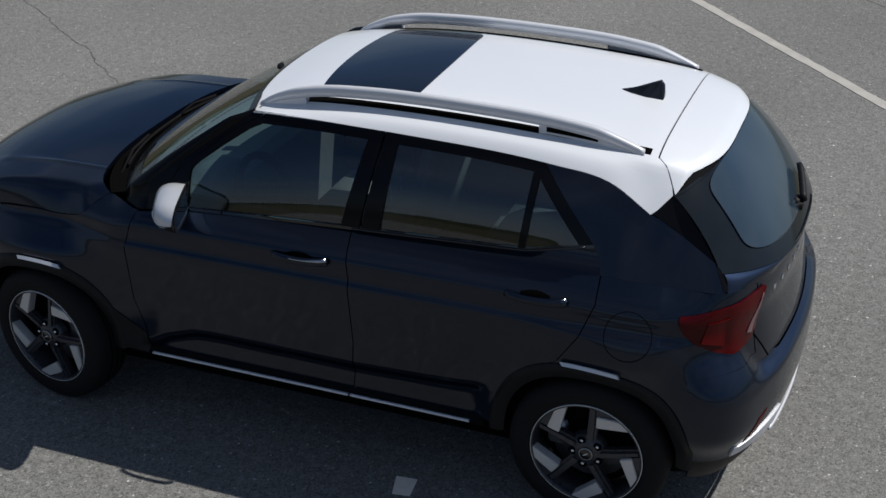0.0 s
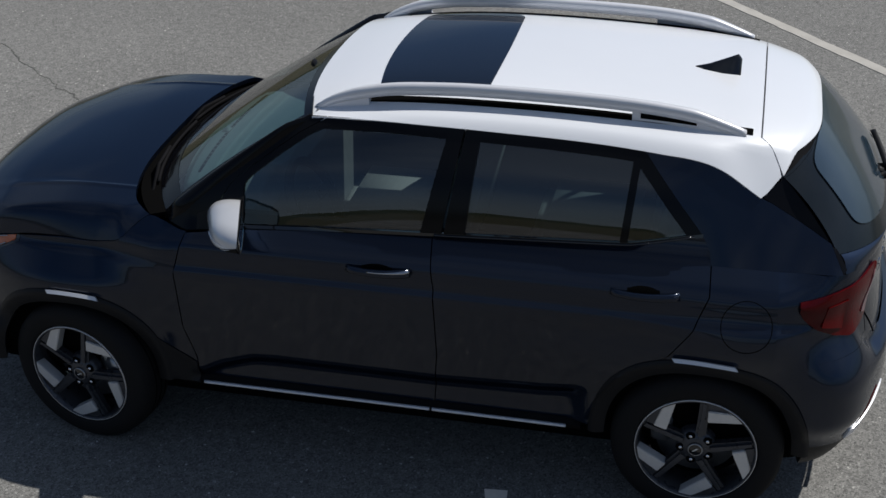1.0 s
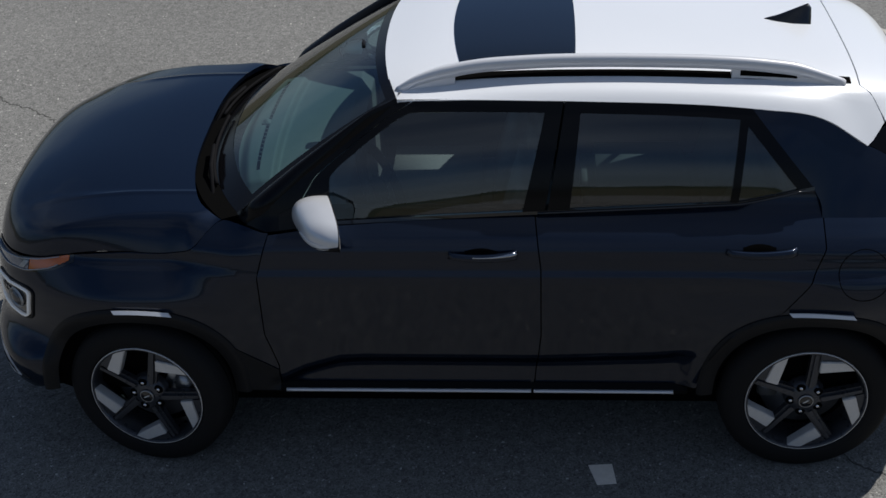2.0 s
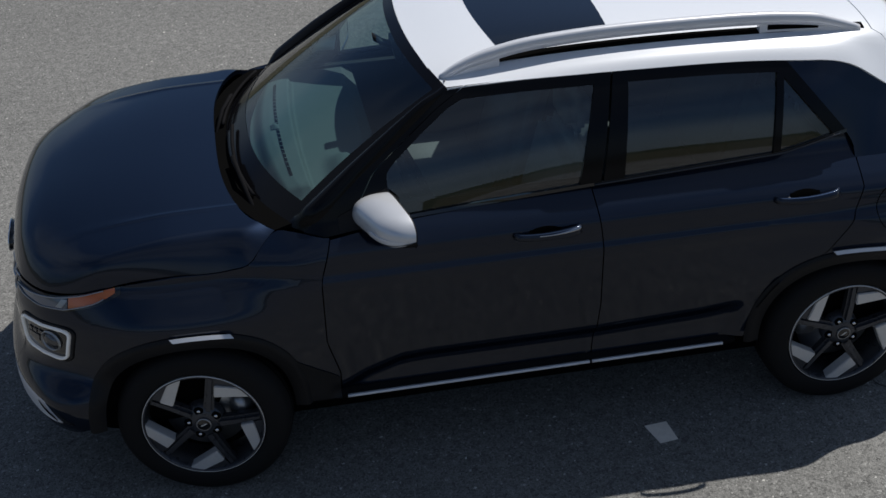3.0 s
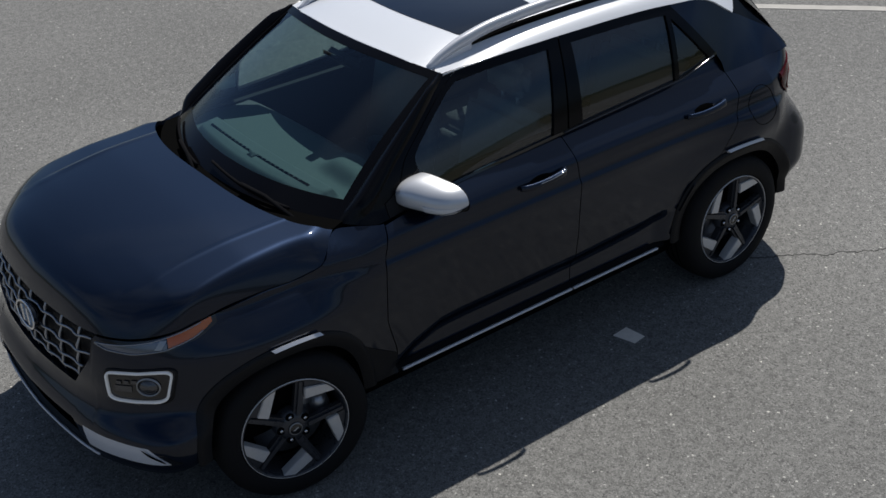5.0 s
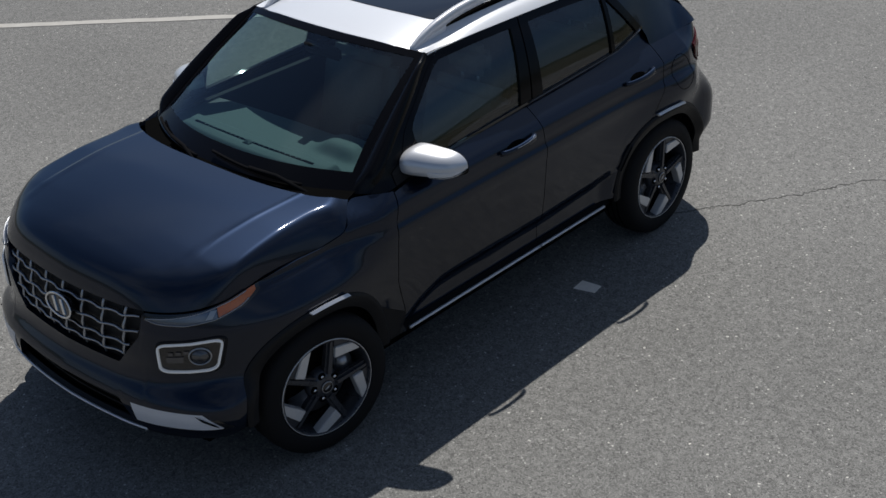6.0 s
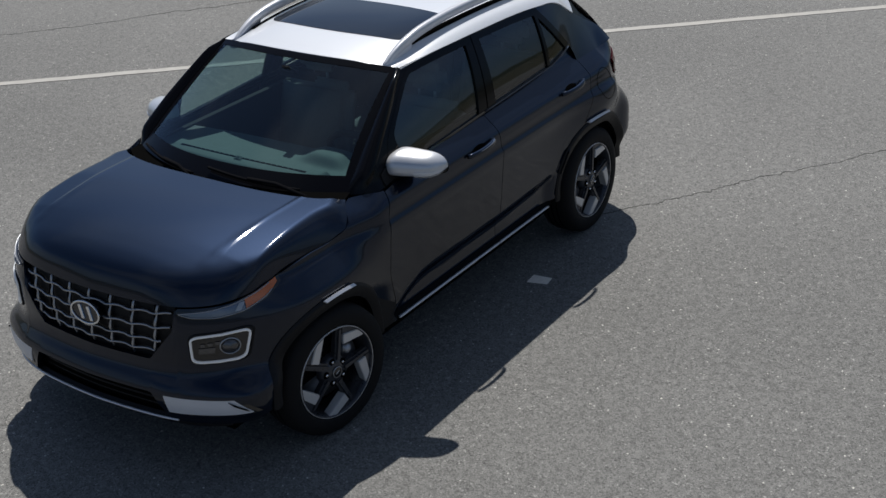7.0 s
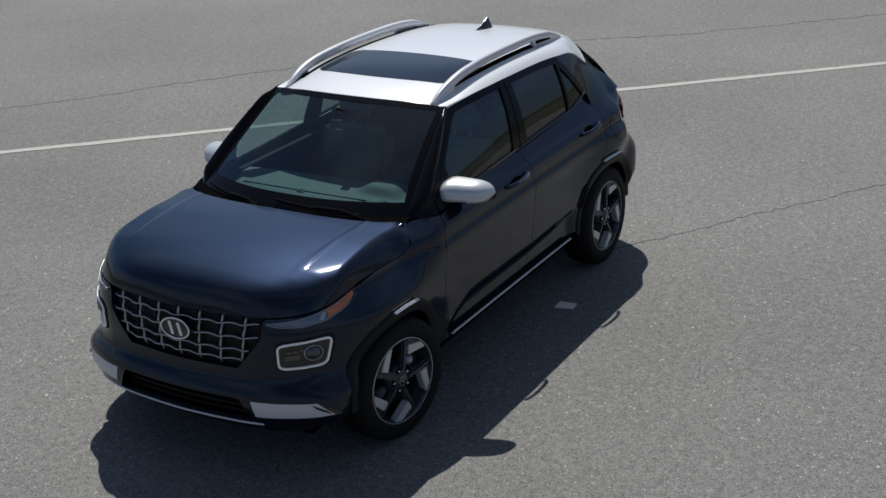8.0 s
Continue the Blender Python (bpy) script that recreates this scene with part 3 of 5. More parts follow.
# roof
roof_mid = spline([(-1.62, 1.430), (-1.5, 1.464), (-1.37, 1.490), (-1.2, 1.508), (-0.8, 1.532), (-0.4, 1.539), (0.0, 1.523), (0.18, 1.503), (0.335, 1.476)])
roof_edge = spline([(-1.42, 1.280), (-1.37, 1.313), (-1.33, 1.340), (-1.29, 1.366), (-1.24, 1.390), (-1.2, 1.403), (-1.14, 1.415), (-1.07, 1.422), (-0.95, 1.433), (-0.73, 1.446), (-0.5, 1.453), (-0.25, 1.457), (0.0, 1.456), (0.15, 1.451), (0.26, 1.447), (0.335, 1.440)])


def roof_at(x, k):
    """A point of the roof; k from 0 in the middle to 1 at the edge above the windows."""
    w = roof_y(x) + 0.004
    top, low = roof_mid(x), roof_edge(x)
    shoulder = top - 0.05
    if k < 0.86:
        q = k / 0.86
        return Vector((x, w * 0.90 * q, top - 0.016 * q**2 - 0.034 * q**6))
    q = (k - 0.86) / 0.14
    if x > -1.2:
        return Vector((x, lerp(w * 0.90, house(x, low).y + 0.007, q**0.75), lerp(shoulder, low, q**1.25)))
    m = smoothstep(-1.2, -1.36, x)
    return Vector((x, lerp(w * 0.90, house(max(x, -1.41), low).y + 0.007, q ** lerp(0.75, 1.0, m)), lerp(shoulder, low, q ** lerp(1.25, 1.0, m))))


def roof(u, v):
    a = lerp(-1, 1, u)
    k = abs(a)
    front = 0.335 - 0.080 * k**2.2
    back = float(np.interp(k, (0.0, 0.80, 0.93, 1.0), (-1.386, -1.386, -1.472, -1.405)))
    p = roof_at(lerp(front, back, v), k)
    return Vector((p.x, math.copysign(p.y, a), p.z))


part("roof", patch(roof, 90, 60, 0.02), WHITE, car, "glossy white roof panel")


def spoiler(u, v):
    a = lerp(-1, 1, u)
    k = abs(a) * 0.93
    front = float(np.interp(k, (0.0, 0.80, 0.93), (-1.392, -1.392, -1.476)))
    back = -1.607 + 0.130 * abs(a) ** 4.2
    x = lerp(front, back, v)
    p = roof_at(x, k)
    z = p.z - 0.016 * max(0.0, (v - 0.75) / 0.25) ** 2 * (1 - abs(a) ** 6)
    return Vector((x, math.copysign(p.y, a), z))


part("roof_spoiler", patch(spoiler, 70, 20, 0.035), WHITE, car, "white rear roof spoiler")


# inner shell that closes the body behind its seams
def shell(u, v):
    s = lerp(0, ARC_END, u)
    p = skin(s, lerp(0.22, 0.86, v), -0.05)
    return p


# ---- windows and pillars ----
def upper(name, f_left, f_right, f_bot, f_top, mat, side, nu=16, nv=10, out=0.0, fold=0.015, parent=car, label=""):
    def f(u, v):
        z = lerp(1.08, 1.4, v)
        x = lerp(f_left(z), f_right(z), u)
        for _ in range(4):
            z = lerp(f_bot(x), f_top(x), v)
            x = lerp(f_left(z), f_right(z), u)
        return house(x, z, out)

    return part(name, patch(f, nu, nv, fold, side), mat, parent, label)


top_line = lambda x: roof_edge(x) + 0.001
a_outer = line((0.985, 0.86), (1.20, 0.605), (1.44, 0.268))
a_inner = line((1.00, 0.505), (1.19, 0.505), (1.206, 0.500), (1.24, 0.465), (1.317, 0.363), (1.387, 0.261), (1.418, 0.190), (1.46, 0.09))
a_seam = lambda z: lerp(a_outer(z), a_inner(z), 0.48)
glass_top = lambda x: roof_edge(x) - 0.040
FW_R = line((1.0, -0.172), (1.5, -0.29))
RW_L = line((1.0, -0.350), (1.5, -0.405))
RW_R = line((1.05, -0.922), (1.5, -0.965))
Q_L = line((1.05, -0.950), (1.5, -0.992))
Q_R = line((1.05, -1.245), (1.165, -1.158), (1.365, -0.988), (1.45, -0.915))
D_F = line((1.0, -1.262), (1.11, -1.248), (1.16, -1.218), (1.177, -1.206), (1.408, -1.010), (1.45, -0.975))
sill_glass = lambda x: belt(x) + 0.012
D_B = line((1.055, -1.715), (1.149, -1.662), (1.294, -1.402))
G_B = line((1.055, -1.735), (1.12, -1.694), (1.35, -1.482))
for side in (1, -1):
    upper("windscreen_pillar", a_outer, lambda z: a_seam(z) + 0.002, lambda x: max(belt(x), 0.99), top_line, PILLAR, side, 6, 30, 0.004)
    upper("door_frame", lambda z: a_seam(z) - 0.002, a_inner, lambda x: max(belt(x), 0.99), top_line, PILLAR, side, 6, 30, 0.004)
    upper("front_window_trim", a_inner, FW_R, glass_top, top_line, PILLAR, side, 16, 3, 0.003)
    upper("door_pillar", FW_R, lambda z: lerp(FW_R(z), RW_L(z), 0.47), belt, top_line, PILLAR, side, 4, 12, 0.003)
    upper("door_pillar", lambda z: lerp(FW_R(z), RW_L(z), 0.53), RW_L, belt, top_line, PILLAR, side, 4, 12, 0.003)
    upper("rear_window_trim", RW_L, Q_L, glass_top, top_line, PILLAR, side, 16, 3, 0.003)
    upper("window_divider", RW_R, Q_L, belt, glass_top, PILLAR, side, 3, 10, 0.003)
    upper("quarter_window_trim", lambda z: Q_R(z), lambda z: D_F(z), lambda x: belt(max(x, -1.215)), top_line, PILLAR, side, 4, 12, 0.003)
    upper("belt_trim", lambda z: 0.60, lambda z: -1.22, belt, sill_glass, GLOSS, side, 40, 2, 0.006)
    xs = [lerp(-0.245, -1.19, i / 30) for i in range(31)]
    part("belt_moulding", sweep([house(x, belt(x) + 0.004, 0.008) for x in xs], [Vector((0, 0.6, 0.8))] * 31, 0.007, 0.005, side), GLOSS, car, "thin glossy moulding below the rear side window")
    upper("front_window", a_inner, FW_R, sill_glass, glass_top, PANE, side, 16, 12, -0.006, 0)
    upper("rear_window", RW_L, RW_R, sill_glass, glass_top, PRIVACY, side, 16, 12, -0.006, 0)
    upper("quarter_window", Q_L, Q_R, sill_glass, lambda x: min(glass_top(x), 1.37), PRIVACY, side, 10, 10, -0.006, 0)
    upper("rear_pillar", D_F, D_B, lambda x: 1.0605, lambda x: float(np.interp(x, (-1.715, -1.662, -1.402), (1.062, 1.149, roof_edge(-1.402)))) - 0.004 if x < -1.402 else roof_edge(x) - 0.004, NAVY, side, 24, 16, 0.0, 0)
    part("rear_pillar_trim", patch(lambda u, v: (lambda z0, z1: house(D_B(z0) - 0.001, z0, -0.002).lerp(house(G_B(z1), z1, -0.006), u))(lerp(1.06, 1.290, v), lerp(1.075, 1.352, v)), 6, 16, 0.004, side), PILLAR, car, "black trim beside the tailgate window")


def screen_at(u, v, out=0.0):
    """The windscreen, from its base (v = 0) to the roof (v = 1)."""
    a = lerp(-1, 1, u)
    base = Vector((1.06 - 0.20 * abs(a) ** 2.3, 0.672 * a, 1.034 - 0.010 * a * a))
    head = Vector((0.336 - 0.080 * abs(a) ** 2.2, 0.560 * a, 1.472 - 0.026 * abs(a) ** 3))
    p = base.lerp(head, v)
    bow = 0.018 * (4 * v * (1 - v)) * (1 - 0.3 * a * a)
    return p + Vector((0.6, 0, 0.8)) * (bow + out)


part("windscreen", patch(lambda u, v: screen_at(u, v), 30, 16, 0), SCREEN, car)
part("windscreen_border", patch(lambda u, v: screen_at(u, v * 0.14, 0.002), 30, 4, 0.004), PILLAR, car, "black band along the foot of the windscreen")
for side in (1, -1):
    part("windscreen_border", patch(lambda u, v: screen_at(lerp(0.972 - 0.010 * math.sin(math.pi * v), 1.0, u), v, 0.002), 3, 16, 0.004, side), PILLAR, car)

    def cheek(u, v):
        """The face of the pillar between the windscreen and the side window."""
        p = screen_at(0.99, v, 0.004)
        z = lerp(1.02, 1.444, v)
        e = house(a_outer(z) - 0.012, z, 0.003)
        return p.lerp(e, u) + Vector((0.40, 0.42, 0.62)) * 0.042 * math.sin(math.pi * u) ** 0.8 * smoothstep(0.0, 0.12, v) * (1 - 0.8 * smoothstep(0.85, 1.0, v))

    part("windscreen_pillar_face", patch(cheek, 10, 24, 0.006, side), PILLAR, car)
part("windscreen_border", patch(lambda u, v: screen_at(u, lerp(0.95, 1.0, v), 0.002), 30, 2, 0.004), PILLAR, car)


def cowl(u, v):
    a = lerp(-1, 1, u)
    b = Vector((1.105 - 0.190 * abs(a) ** 3.2, 0.684 * a, 1.040 - 0.014 * a * a))
    t = screen_at(u, 0.02, 0.004)
    return b.lerp(t, v)


part("cowl", patch(cowl, 30, 4, 0.02), GAP, car, "black plastic cowl below the windscreen")


def hatch_at(u, v, out=0.0):
    a = lerp(-1, 1, u)
    foot = Vector((-1.912 + 0.222 * abs(a) ** 2.8, 0.665 * a, 1.060 + 0.058 * abs(a) ** 3))
    head = Vector((-1.585 + 0.107 * abs(a) ** 4.2, 0.566 * a, 1.412 - 0.058 * abs(a) ** 4))
    p = foot.lerp(head, v)
    return p + Vector((-0.8, 0, 0.4)) * (0.02 * 4 * v * (1 - v) + out)


part("rear_window_border", patch(lambda u, v: hatch_at(u, v, -0.004), 30, 14, 0), REAR_BAND, car)
def hatch_glass(u, v):
    w = lerp(-1, 1, v)
    return hatch_at(0.5 + lerp(-1, 1, u) * 0.405 * max(1 - abs(w) ** 7, 0.0) ** (1 / 7), lerp(0.15, 0.97, v), 0.003)




def spoiler_lip(u, v):
    """The turned-under rear edge of the spoiler, down to the window."""
    p = spoiler(u, 1.0)
    return (p + Vector((0.001, 0, -0.003))).lerp(hatch_at(u, 0.97, -0.006), v)


part("spoiler_lip", patch(spoiler_lip, 60, 4, 0.004), MATT, car, "dark underside of the roof spoiler")
part("tailgate_window", patch(hatch_glass, 24, 0, 0.004, 1, None, [0.5 - 0.5 * math.cos(math.pi * i / 30) for i in range(31)]), SKYLIT_GLASS, car)


def tailgate_shelf(u, v):
    """The rounded step between the tailgate and the foot of its window."""
    a = lerp(-1, 1, u)
    p = skin(lerp(ARC_END, at_x(-1.705), abs(a)), 1.030 + 0.028 * a * a)
    q = hatch_at(u, 0.0, -0.008)
    return Vector((p.x, math.copysign(p.y, a), p.z)).lerp(q, v) + Vector((-0.5, 0, 1)) * 0.009 * math.sin(math.pi * v)


part("tailgate_shelf", patch(tailgate_shelf, 50, 6, 0.015), NAVY, car)


# ---- wheels ----
def rot(poly, a, r):
    c, s = math.cos(a), math.sin(a)
    return [(-(x * c - z * s) * r, (x * s + z * c) * r) for x, z in poly]


RIM = 0.226
TYRE = 0.325


def build_wheel(x, y, mirror):
    """A wheel with its face towards +y at the origin, set down at x, y; mirror turns it to the other flank."""
    w = new("wheel")
    w.parent = car
    w.matrix_basis = Matrix.Translation((x, y, TYRE - 0.006)) @ Matrix.Rotation((math.pi if mirror else 0.0) + radians(-9.0 if x > 0 else 0.0), 4, "Z") @ Matrix.Rotation(radians(-7.0 if x > 0 and not mirror else 0.0), 4, "Y")
    prof = [(0.215, -0.20), (0.25, -0.205), (0.295, -0.20), (0.318, -0.175), (TYRE, -0.13), (TYRE, -0.055), (0.318, -0.016), (0.300, 0.001), (0.270, 0.007), (0.245, 0.005), (0.232, 0.001), (0.226, -0.02)]
    t = part("tyre", lathe(prof, 64), RUBBER, w, "black rubber tyre")
    for k in range(3):
        g = 0.018 + 0.034 * k
        part("tread_groove", lathe([(TYRE + 0.0006, -0.05 - g), (TYRE + 0.0012, -0.054 - g), (TYRE + 0.0006, -0.058 - g)], 48), GAP, t)
    part("rim", lathe([(0.228, 0.000), (0.222, 0.004), (0.218, 0.000), (0.212, -0.03), (0.205, -0.10), (0.20, -0.19)], 64), GUNMETAL, w)
    part("rim_lip", lathe([(RIM + 0.002, -0.002), (RIM + 0.001, 0.003), (RIM - 0.002, 0.002), (RIM - 0.003, -0.004)], 72), ALLOY, w, "bright machined rim edge")
    part("brake_disc", lathe([(0.02, -0.085), (0.155, -0.085), (0.158, -0.095), (0.155, -0.105), (0.02, -0.105)], 40), SATIN, w)
    part("wheel_well_back", lathe([(0.005, -0.12), (0.20, -0.12)], 32), GAP, w)
    turn = -1 if x > 0 else 1
    cal = prism([(0.17 * turn, -0.02), (0.10 * turn, -0.02), (0.09 * turn, 0.06), (0.10 * turn, 0.10), (0.15 * turn, 0.10), (0.175 * turn, 0.05)][::turn], -0.115, -0.055, 0.008)
    part("brake_caliper", cal, SATIN, w, "bare metal brake caliper")
    arm = [(-0.03, 0.20), (0.15, 0.20), (0.165, 0.60), (0.175, 0.965), (0.02, 0.98), (0.0, 0.55)]
    web = [(0.16, 0.79), (0.56, 0.79), (0.46, 0.865), (0.16, 0.965)]
    blade = [(0.160, 0.80), (0.58, 0.795), (0.745, 0.63), (0.160, 0.575)]
    for k in range(5):
        a = math.radians(-72 * k)
        s = part("spoke", prism(rot(arm, a, RIM), -0.055, -0.008, 0.011), GUNMETAL, w, smooth=False)
        part("spoke_web", prism(rot(web, a, RIM), -0.045, -0.010), GUNMETAL, s, smooth=False)
        part("spoke_blade", prism(rot(blade, a, RIM), -0.045, -0.001, 0.003), ALLOY, s, "machined silver spoke face", smooth=False)
        b = math.radians(90 + 22 - 72 * k)
        # Nut holes are not sunk: a black disc on the hub gives their shade.
        seat_ring = lathe([(0.001, -0.0115), (0.0165, -0.0115), (0.0185, -0.0155)], 20)
        bmesh.ops.translate(seat_ring, verts=seat_ring.verts, vec=(-0.056 * math.cos(b), 0.0, 0.056 * math.sin(b)))
        part("nut_recess_shade", seat_ring, GAP, w)
        nut = lathe([(0.0015, 0.003), (0.005, 0.003), (0.0075, 0.0), (0.008, -0.02)], 10)
        bmesh.ops.translate(nut, verts=nut.verts, vec=(-0.056 * math.cos(b), -0.010, 0.056 * math.sin(b)))
        part("wheel_nut", nut, CHROME, w)
    part("hub", lathe([(0.004, -0.006), (0.034, -0.008), (0.060, -0.016), (0.075, -0.03), (0.078, -0.06)], 40), GUNMETAL, w)
    cap = part("hub_cap", lathe([(0.001, 0.0), (0.024, -0.001), (0.029, -0.004), (0.030, -0.012)], 36), GLOSS, w)
    part("hub_ring", lathe([(0.024, 0.0005), (0.0265, 0.0012), (0.029, -0.002), (0.026, -0.003)], 36), SATIN, cap)
    part("hub_mark", prism(rot([(-0.055, -0.028), (-0.02, -0.028), (0.055, 0.028), (0.02, 0.028)], 0, RIM), -0.001, 0.0015), ALLOY, cap, smooth=False)
    return w


for x in (AXLE, -AXLE):
    build_wheel(x, 0.832, False)
    build_wheel(x, -0.832, True)


# ---- arch cladding, sills ----
def arch_ring(xc, side):
    def f(u, v):
        a = lerp(0.02, math.pi - 0.02, u)
        r = lerp(0.350, 0.412, v)
        e = 2.3
        c, s = math.cos(a), math.sin(a)
        k = (abs(c) ** e + abs(s) ** e) ** (-1 / e)
        x, z = xc + r * k * c * 0.995, HUB + r * k * s
        y = flank(x, max(z, 0.40)).y
        return Vector((x, y + (0.013 if v < 0.8 else 0.003 + 0.010 * (1 - v) / 0.2) - 0.012 * (1 - v) ** 2, z))

    return part("arch_cladding", patch(f, 56, 8, 0.06, side), PLASTIC, car, "matt black wheel arch cladding")


def arch_mark(x0, x1, side):
    def f(u, v):
        x = lerp(x0, x1, u) + 0.012 * (v - 0.5)
        z = HUB + (0.410 if x > 0 else 0.421) + lerp(-0.009, 0.004, v) - 0.008 * (abs(x) - AXLE) ** 2 / 0.015
        return Vector((x, flank(x, z).y + 0.021 - 0.008 * v, z))

    return part("arch_badge", patch(f, 10, 3, 0.020, side), SILVER, car, "pale silver insert on the wheel arch")


for side in (1, -1):
    arch_ring(AXLE, side)
    arch_ring(-AXLE, side)
    part("fender_cladding", patch(lambda u, v: (lambda z: flank(lerp(0.90, door_a(z) + 0.003, u), z, 0.004))(lerp(0.335, lerp(0.54, 0.43, u), v)), 8, 8, 0.02, side), PLASTIC, car, "black cladding below the front fender")
    arch_mark(1.325, 1.11, side)
    arch_mark(-1.155, -1.38, side)
    part("side_sill", patch(lambda u, v: flank(lerp(0.83, -0.82, u), lerp(0.205, SILL - 0.008, v), -0.006 - 0.11 * (1 - v) ** 1.3), 40, 8, 0.05, side), MATT, car, "black plastic side sill")
    for x0, x1 in ((0.716, -0.226), (-0.236, -0.765)):
        xs = [lerp(x0, x1, i / 30) for i in range(31)]
        part("sill_strip", sweep([flank(x, SILL - 0.010, -0.003) for x in xs], [Vector((0, 1, 0.15))] * 31, 0.011, 0.012, side), SILVER, car, "thin bright sill strip")
part("body_shell", patch(lambda u, v: shell(u, v), 120, 6, 0.001, 1), GAP, car)
part("body_shell", patch(lambda u, v: shell(u, v), 120, 6, 0.001, -1), GAP, car)
part("underbody", box(-1.75, 1.75, -0.62, 0.62, 0.20, 0.26, 0.02), GAP, car)


# ---- front end ----
def on_skin(points, out, n=6, closed=True):
    """Densified (s, z) outline laid on the skin, with the outward ways."""
    P, N = [], []
    m = len(points)
    for i in range(m if closed else m - 1):
        (s0, z0), (s1, z1) = points[i], points[(i + 1) % m]
        for q in range(n):
            s, z = lerp(s0, s1, q / n), lerp(z0, z1, q / n)
            P.append(skin(s, z, out))
            N.append(outward(lambda a, b: skin(a, b), s, z))
    if not closed:
        P.append(skin(*points[-1], out))
        N.append(N[-1])
    return P, N


def rounded(points, r=0.22, n=5):
    """Rounds the corners of an outline."""
    out = []
    m = len(points)
    for i in range(m):
        p, a, b = (np.array(points[j % m]) for j in (i, i - 1, i + 1))
        s, e = p + (a - p) * r, p + (b - p) * r
        for q in range(n + 1):
            u = q / n
            out.append(tuple((1 - u) ** 2 * s + 2 * u * (1 - u) * p + u * u * e))
    return out


def quad_patch(c, out, nu=10, nv=8, fold=0.01, side=1):
    """A panel on the skin between four (s, z) corners: low front, low rear, top rear, top front."""
    return patch(lambda u, v: skin(lerp(lerp(c[0][0], c[1][0], u), lerp(c[3][0], c[2][0], u), v), lerp(lerp(c[0][1], c[1][1], u), lerp(c[3][1], c[2][1], u), v), out), nu, nv, fold, side)


def grille_edge(z):
    return float(np.interp(z, (0.58, 0.595, 0.75, 0.85), (0.335, 0.348, 0.478, 0.468)))


def grille_at(y, z, out=0.0):
    return nose(y, z, out)


grille = part("grille", patch(lambda u, v: grille_at(lerp(-1, 1, u) * grille_edge(lerp(0.575, 0.858, v)), lerp(0.575, 0.858, v), -0.034), 30, 12, 0.01), PLASTIC, car, "black grille with satin silver lattice")
MESH_Z = (0.800, 0.736, 0.672, 0.620)
for z in MESH_Z:
    e = grille_edge(z) - 0.008
    ys = [lerp(-e, e, i / 44) for i in range(45)]
    wave = lambda y: 0.0045 * math.sin(y * 2 * math.pi / 0.135) + 0.012 * (y / 0.45) ** 2
    part("grille_slat", sweep([grille_at(y, z + wave(y), -0.026 + 0.008 * abs(math.cos(y * math.pi / 0.135))) for y in ys], [Vector((1, 0, 0.1))] * 45, 0.009, 0.012), SATIN, grille)
for i in range(-3, 4):
    y0 = i * 0.132
    zs = [z for z in [lerp(0.592, 0.846, q / 24) for q in range(25)] if abs(y0) * lerp(1.0, 0.90, (0.85 - z) / 0.26) < grille_edge(z) - 0.006]
    if len(zs) > 3:
        ys = [y0 * lerp(1.0, 0.90, (0.85 - z) / 0.26) for z in zs]
        part("grille_bar", sweep([grille_at(y, z, -0.026 + 0.006 * abs(math.sin((z - 0.60) * math.pi / 0.064))) for y, z in zip(ys, zs)], [Vector((1, 0, 0.1))] * len(zs), 0.013, 0.012, taper=lambda u: 0.75 + 0.25 * abs(math.sin(u * 12.5))), SATIN, grille)
for i in range(-6, 6):
    y0 = (i + 0.5) * 0.066 * 1.0
    zs = [z for z in [lerp(0.592, 0.846, q / 12) for q in range(13)] if abs(y0) < grille_edge(z) - 0.01]
    if i % 2:
        part("grille_rib", sweep([grille_at(y0, z, -0.034) for z in zs], [Vector((1, 0, 0.1))] * len(zs), 0.010, 0.008), PLASTIC, grille)
# plain oval badge
BADGE = 0.742


def oval(a, b, y1, n=40):
    return [(a * math.cos(2 * math.pi * i / n), b * math.sin(2 * math.pi * i / n)) for i in range(n)]


def badge_bm(poly, out0, out1):
    bm = prism(poly, out0, out1, 0.0015)
    for v in bm.verts:
        y, z, o = v.co.x, v.co.z, v.co.y
        p = nose(0.0, BADGE + z)
        v.co = Vector((p.x + o - 0.10 * y * y, y, BADGE + z))
    bmesh.ops.recalc_face_normals(bm, faces=bm.faces)
    return bm


badge = part("badge", badge_bm(oval(0.086, 0.050, 0), -0.02, 0.006), GLOSS, car, "oval silver badge on the grille", smooth=False)
ring = [nose(0, BADGE + 0.050 * math.sin(t)) * 1.0 + Vector((0.006 - 0.10 * (0.086 * math.cos(t)) ** 2, 0.086 * math.cos(t), 0)) for t in [2 * math.pi * i / 48 for i in range(48)]]
part("badge_ring", sweep(ring, [Vector((1, 0, 0))] * 48, 0.010, 0.007, closed=True), CHROME, badge)
for dy in (-0.026, 0.026):
    bar = [(dy + 0.020, -0.030), (dy + 0.002, -0.034), (dy - 0.020, 0.030), (dy - 0.002, 0.034)]
    part("badge_bar", badge_bm(bar, 0.004, 0.011), CHROME, badge, smooth=False)

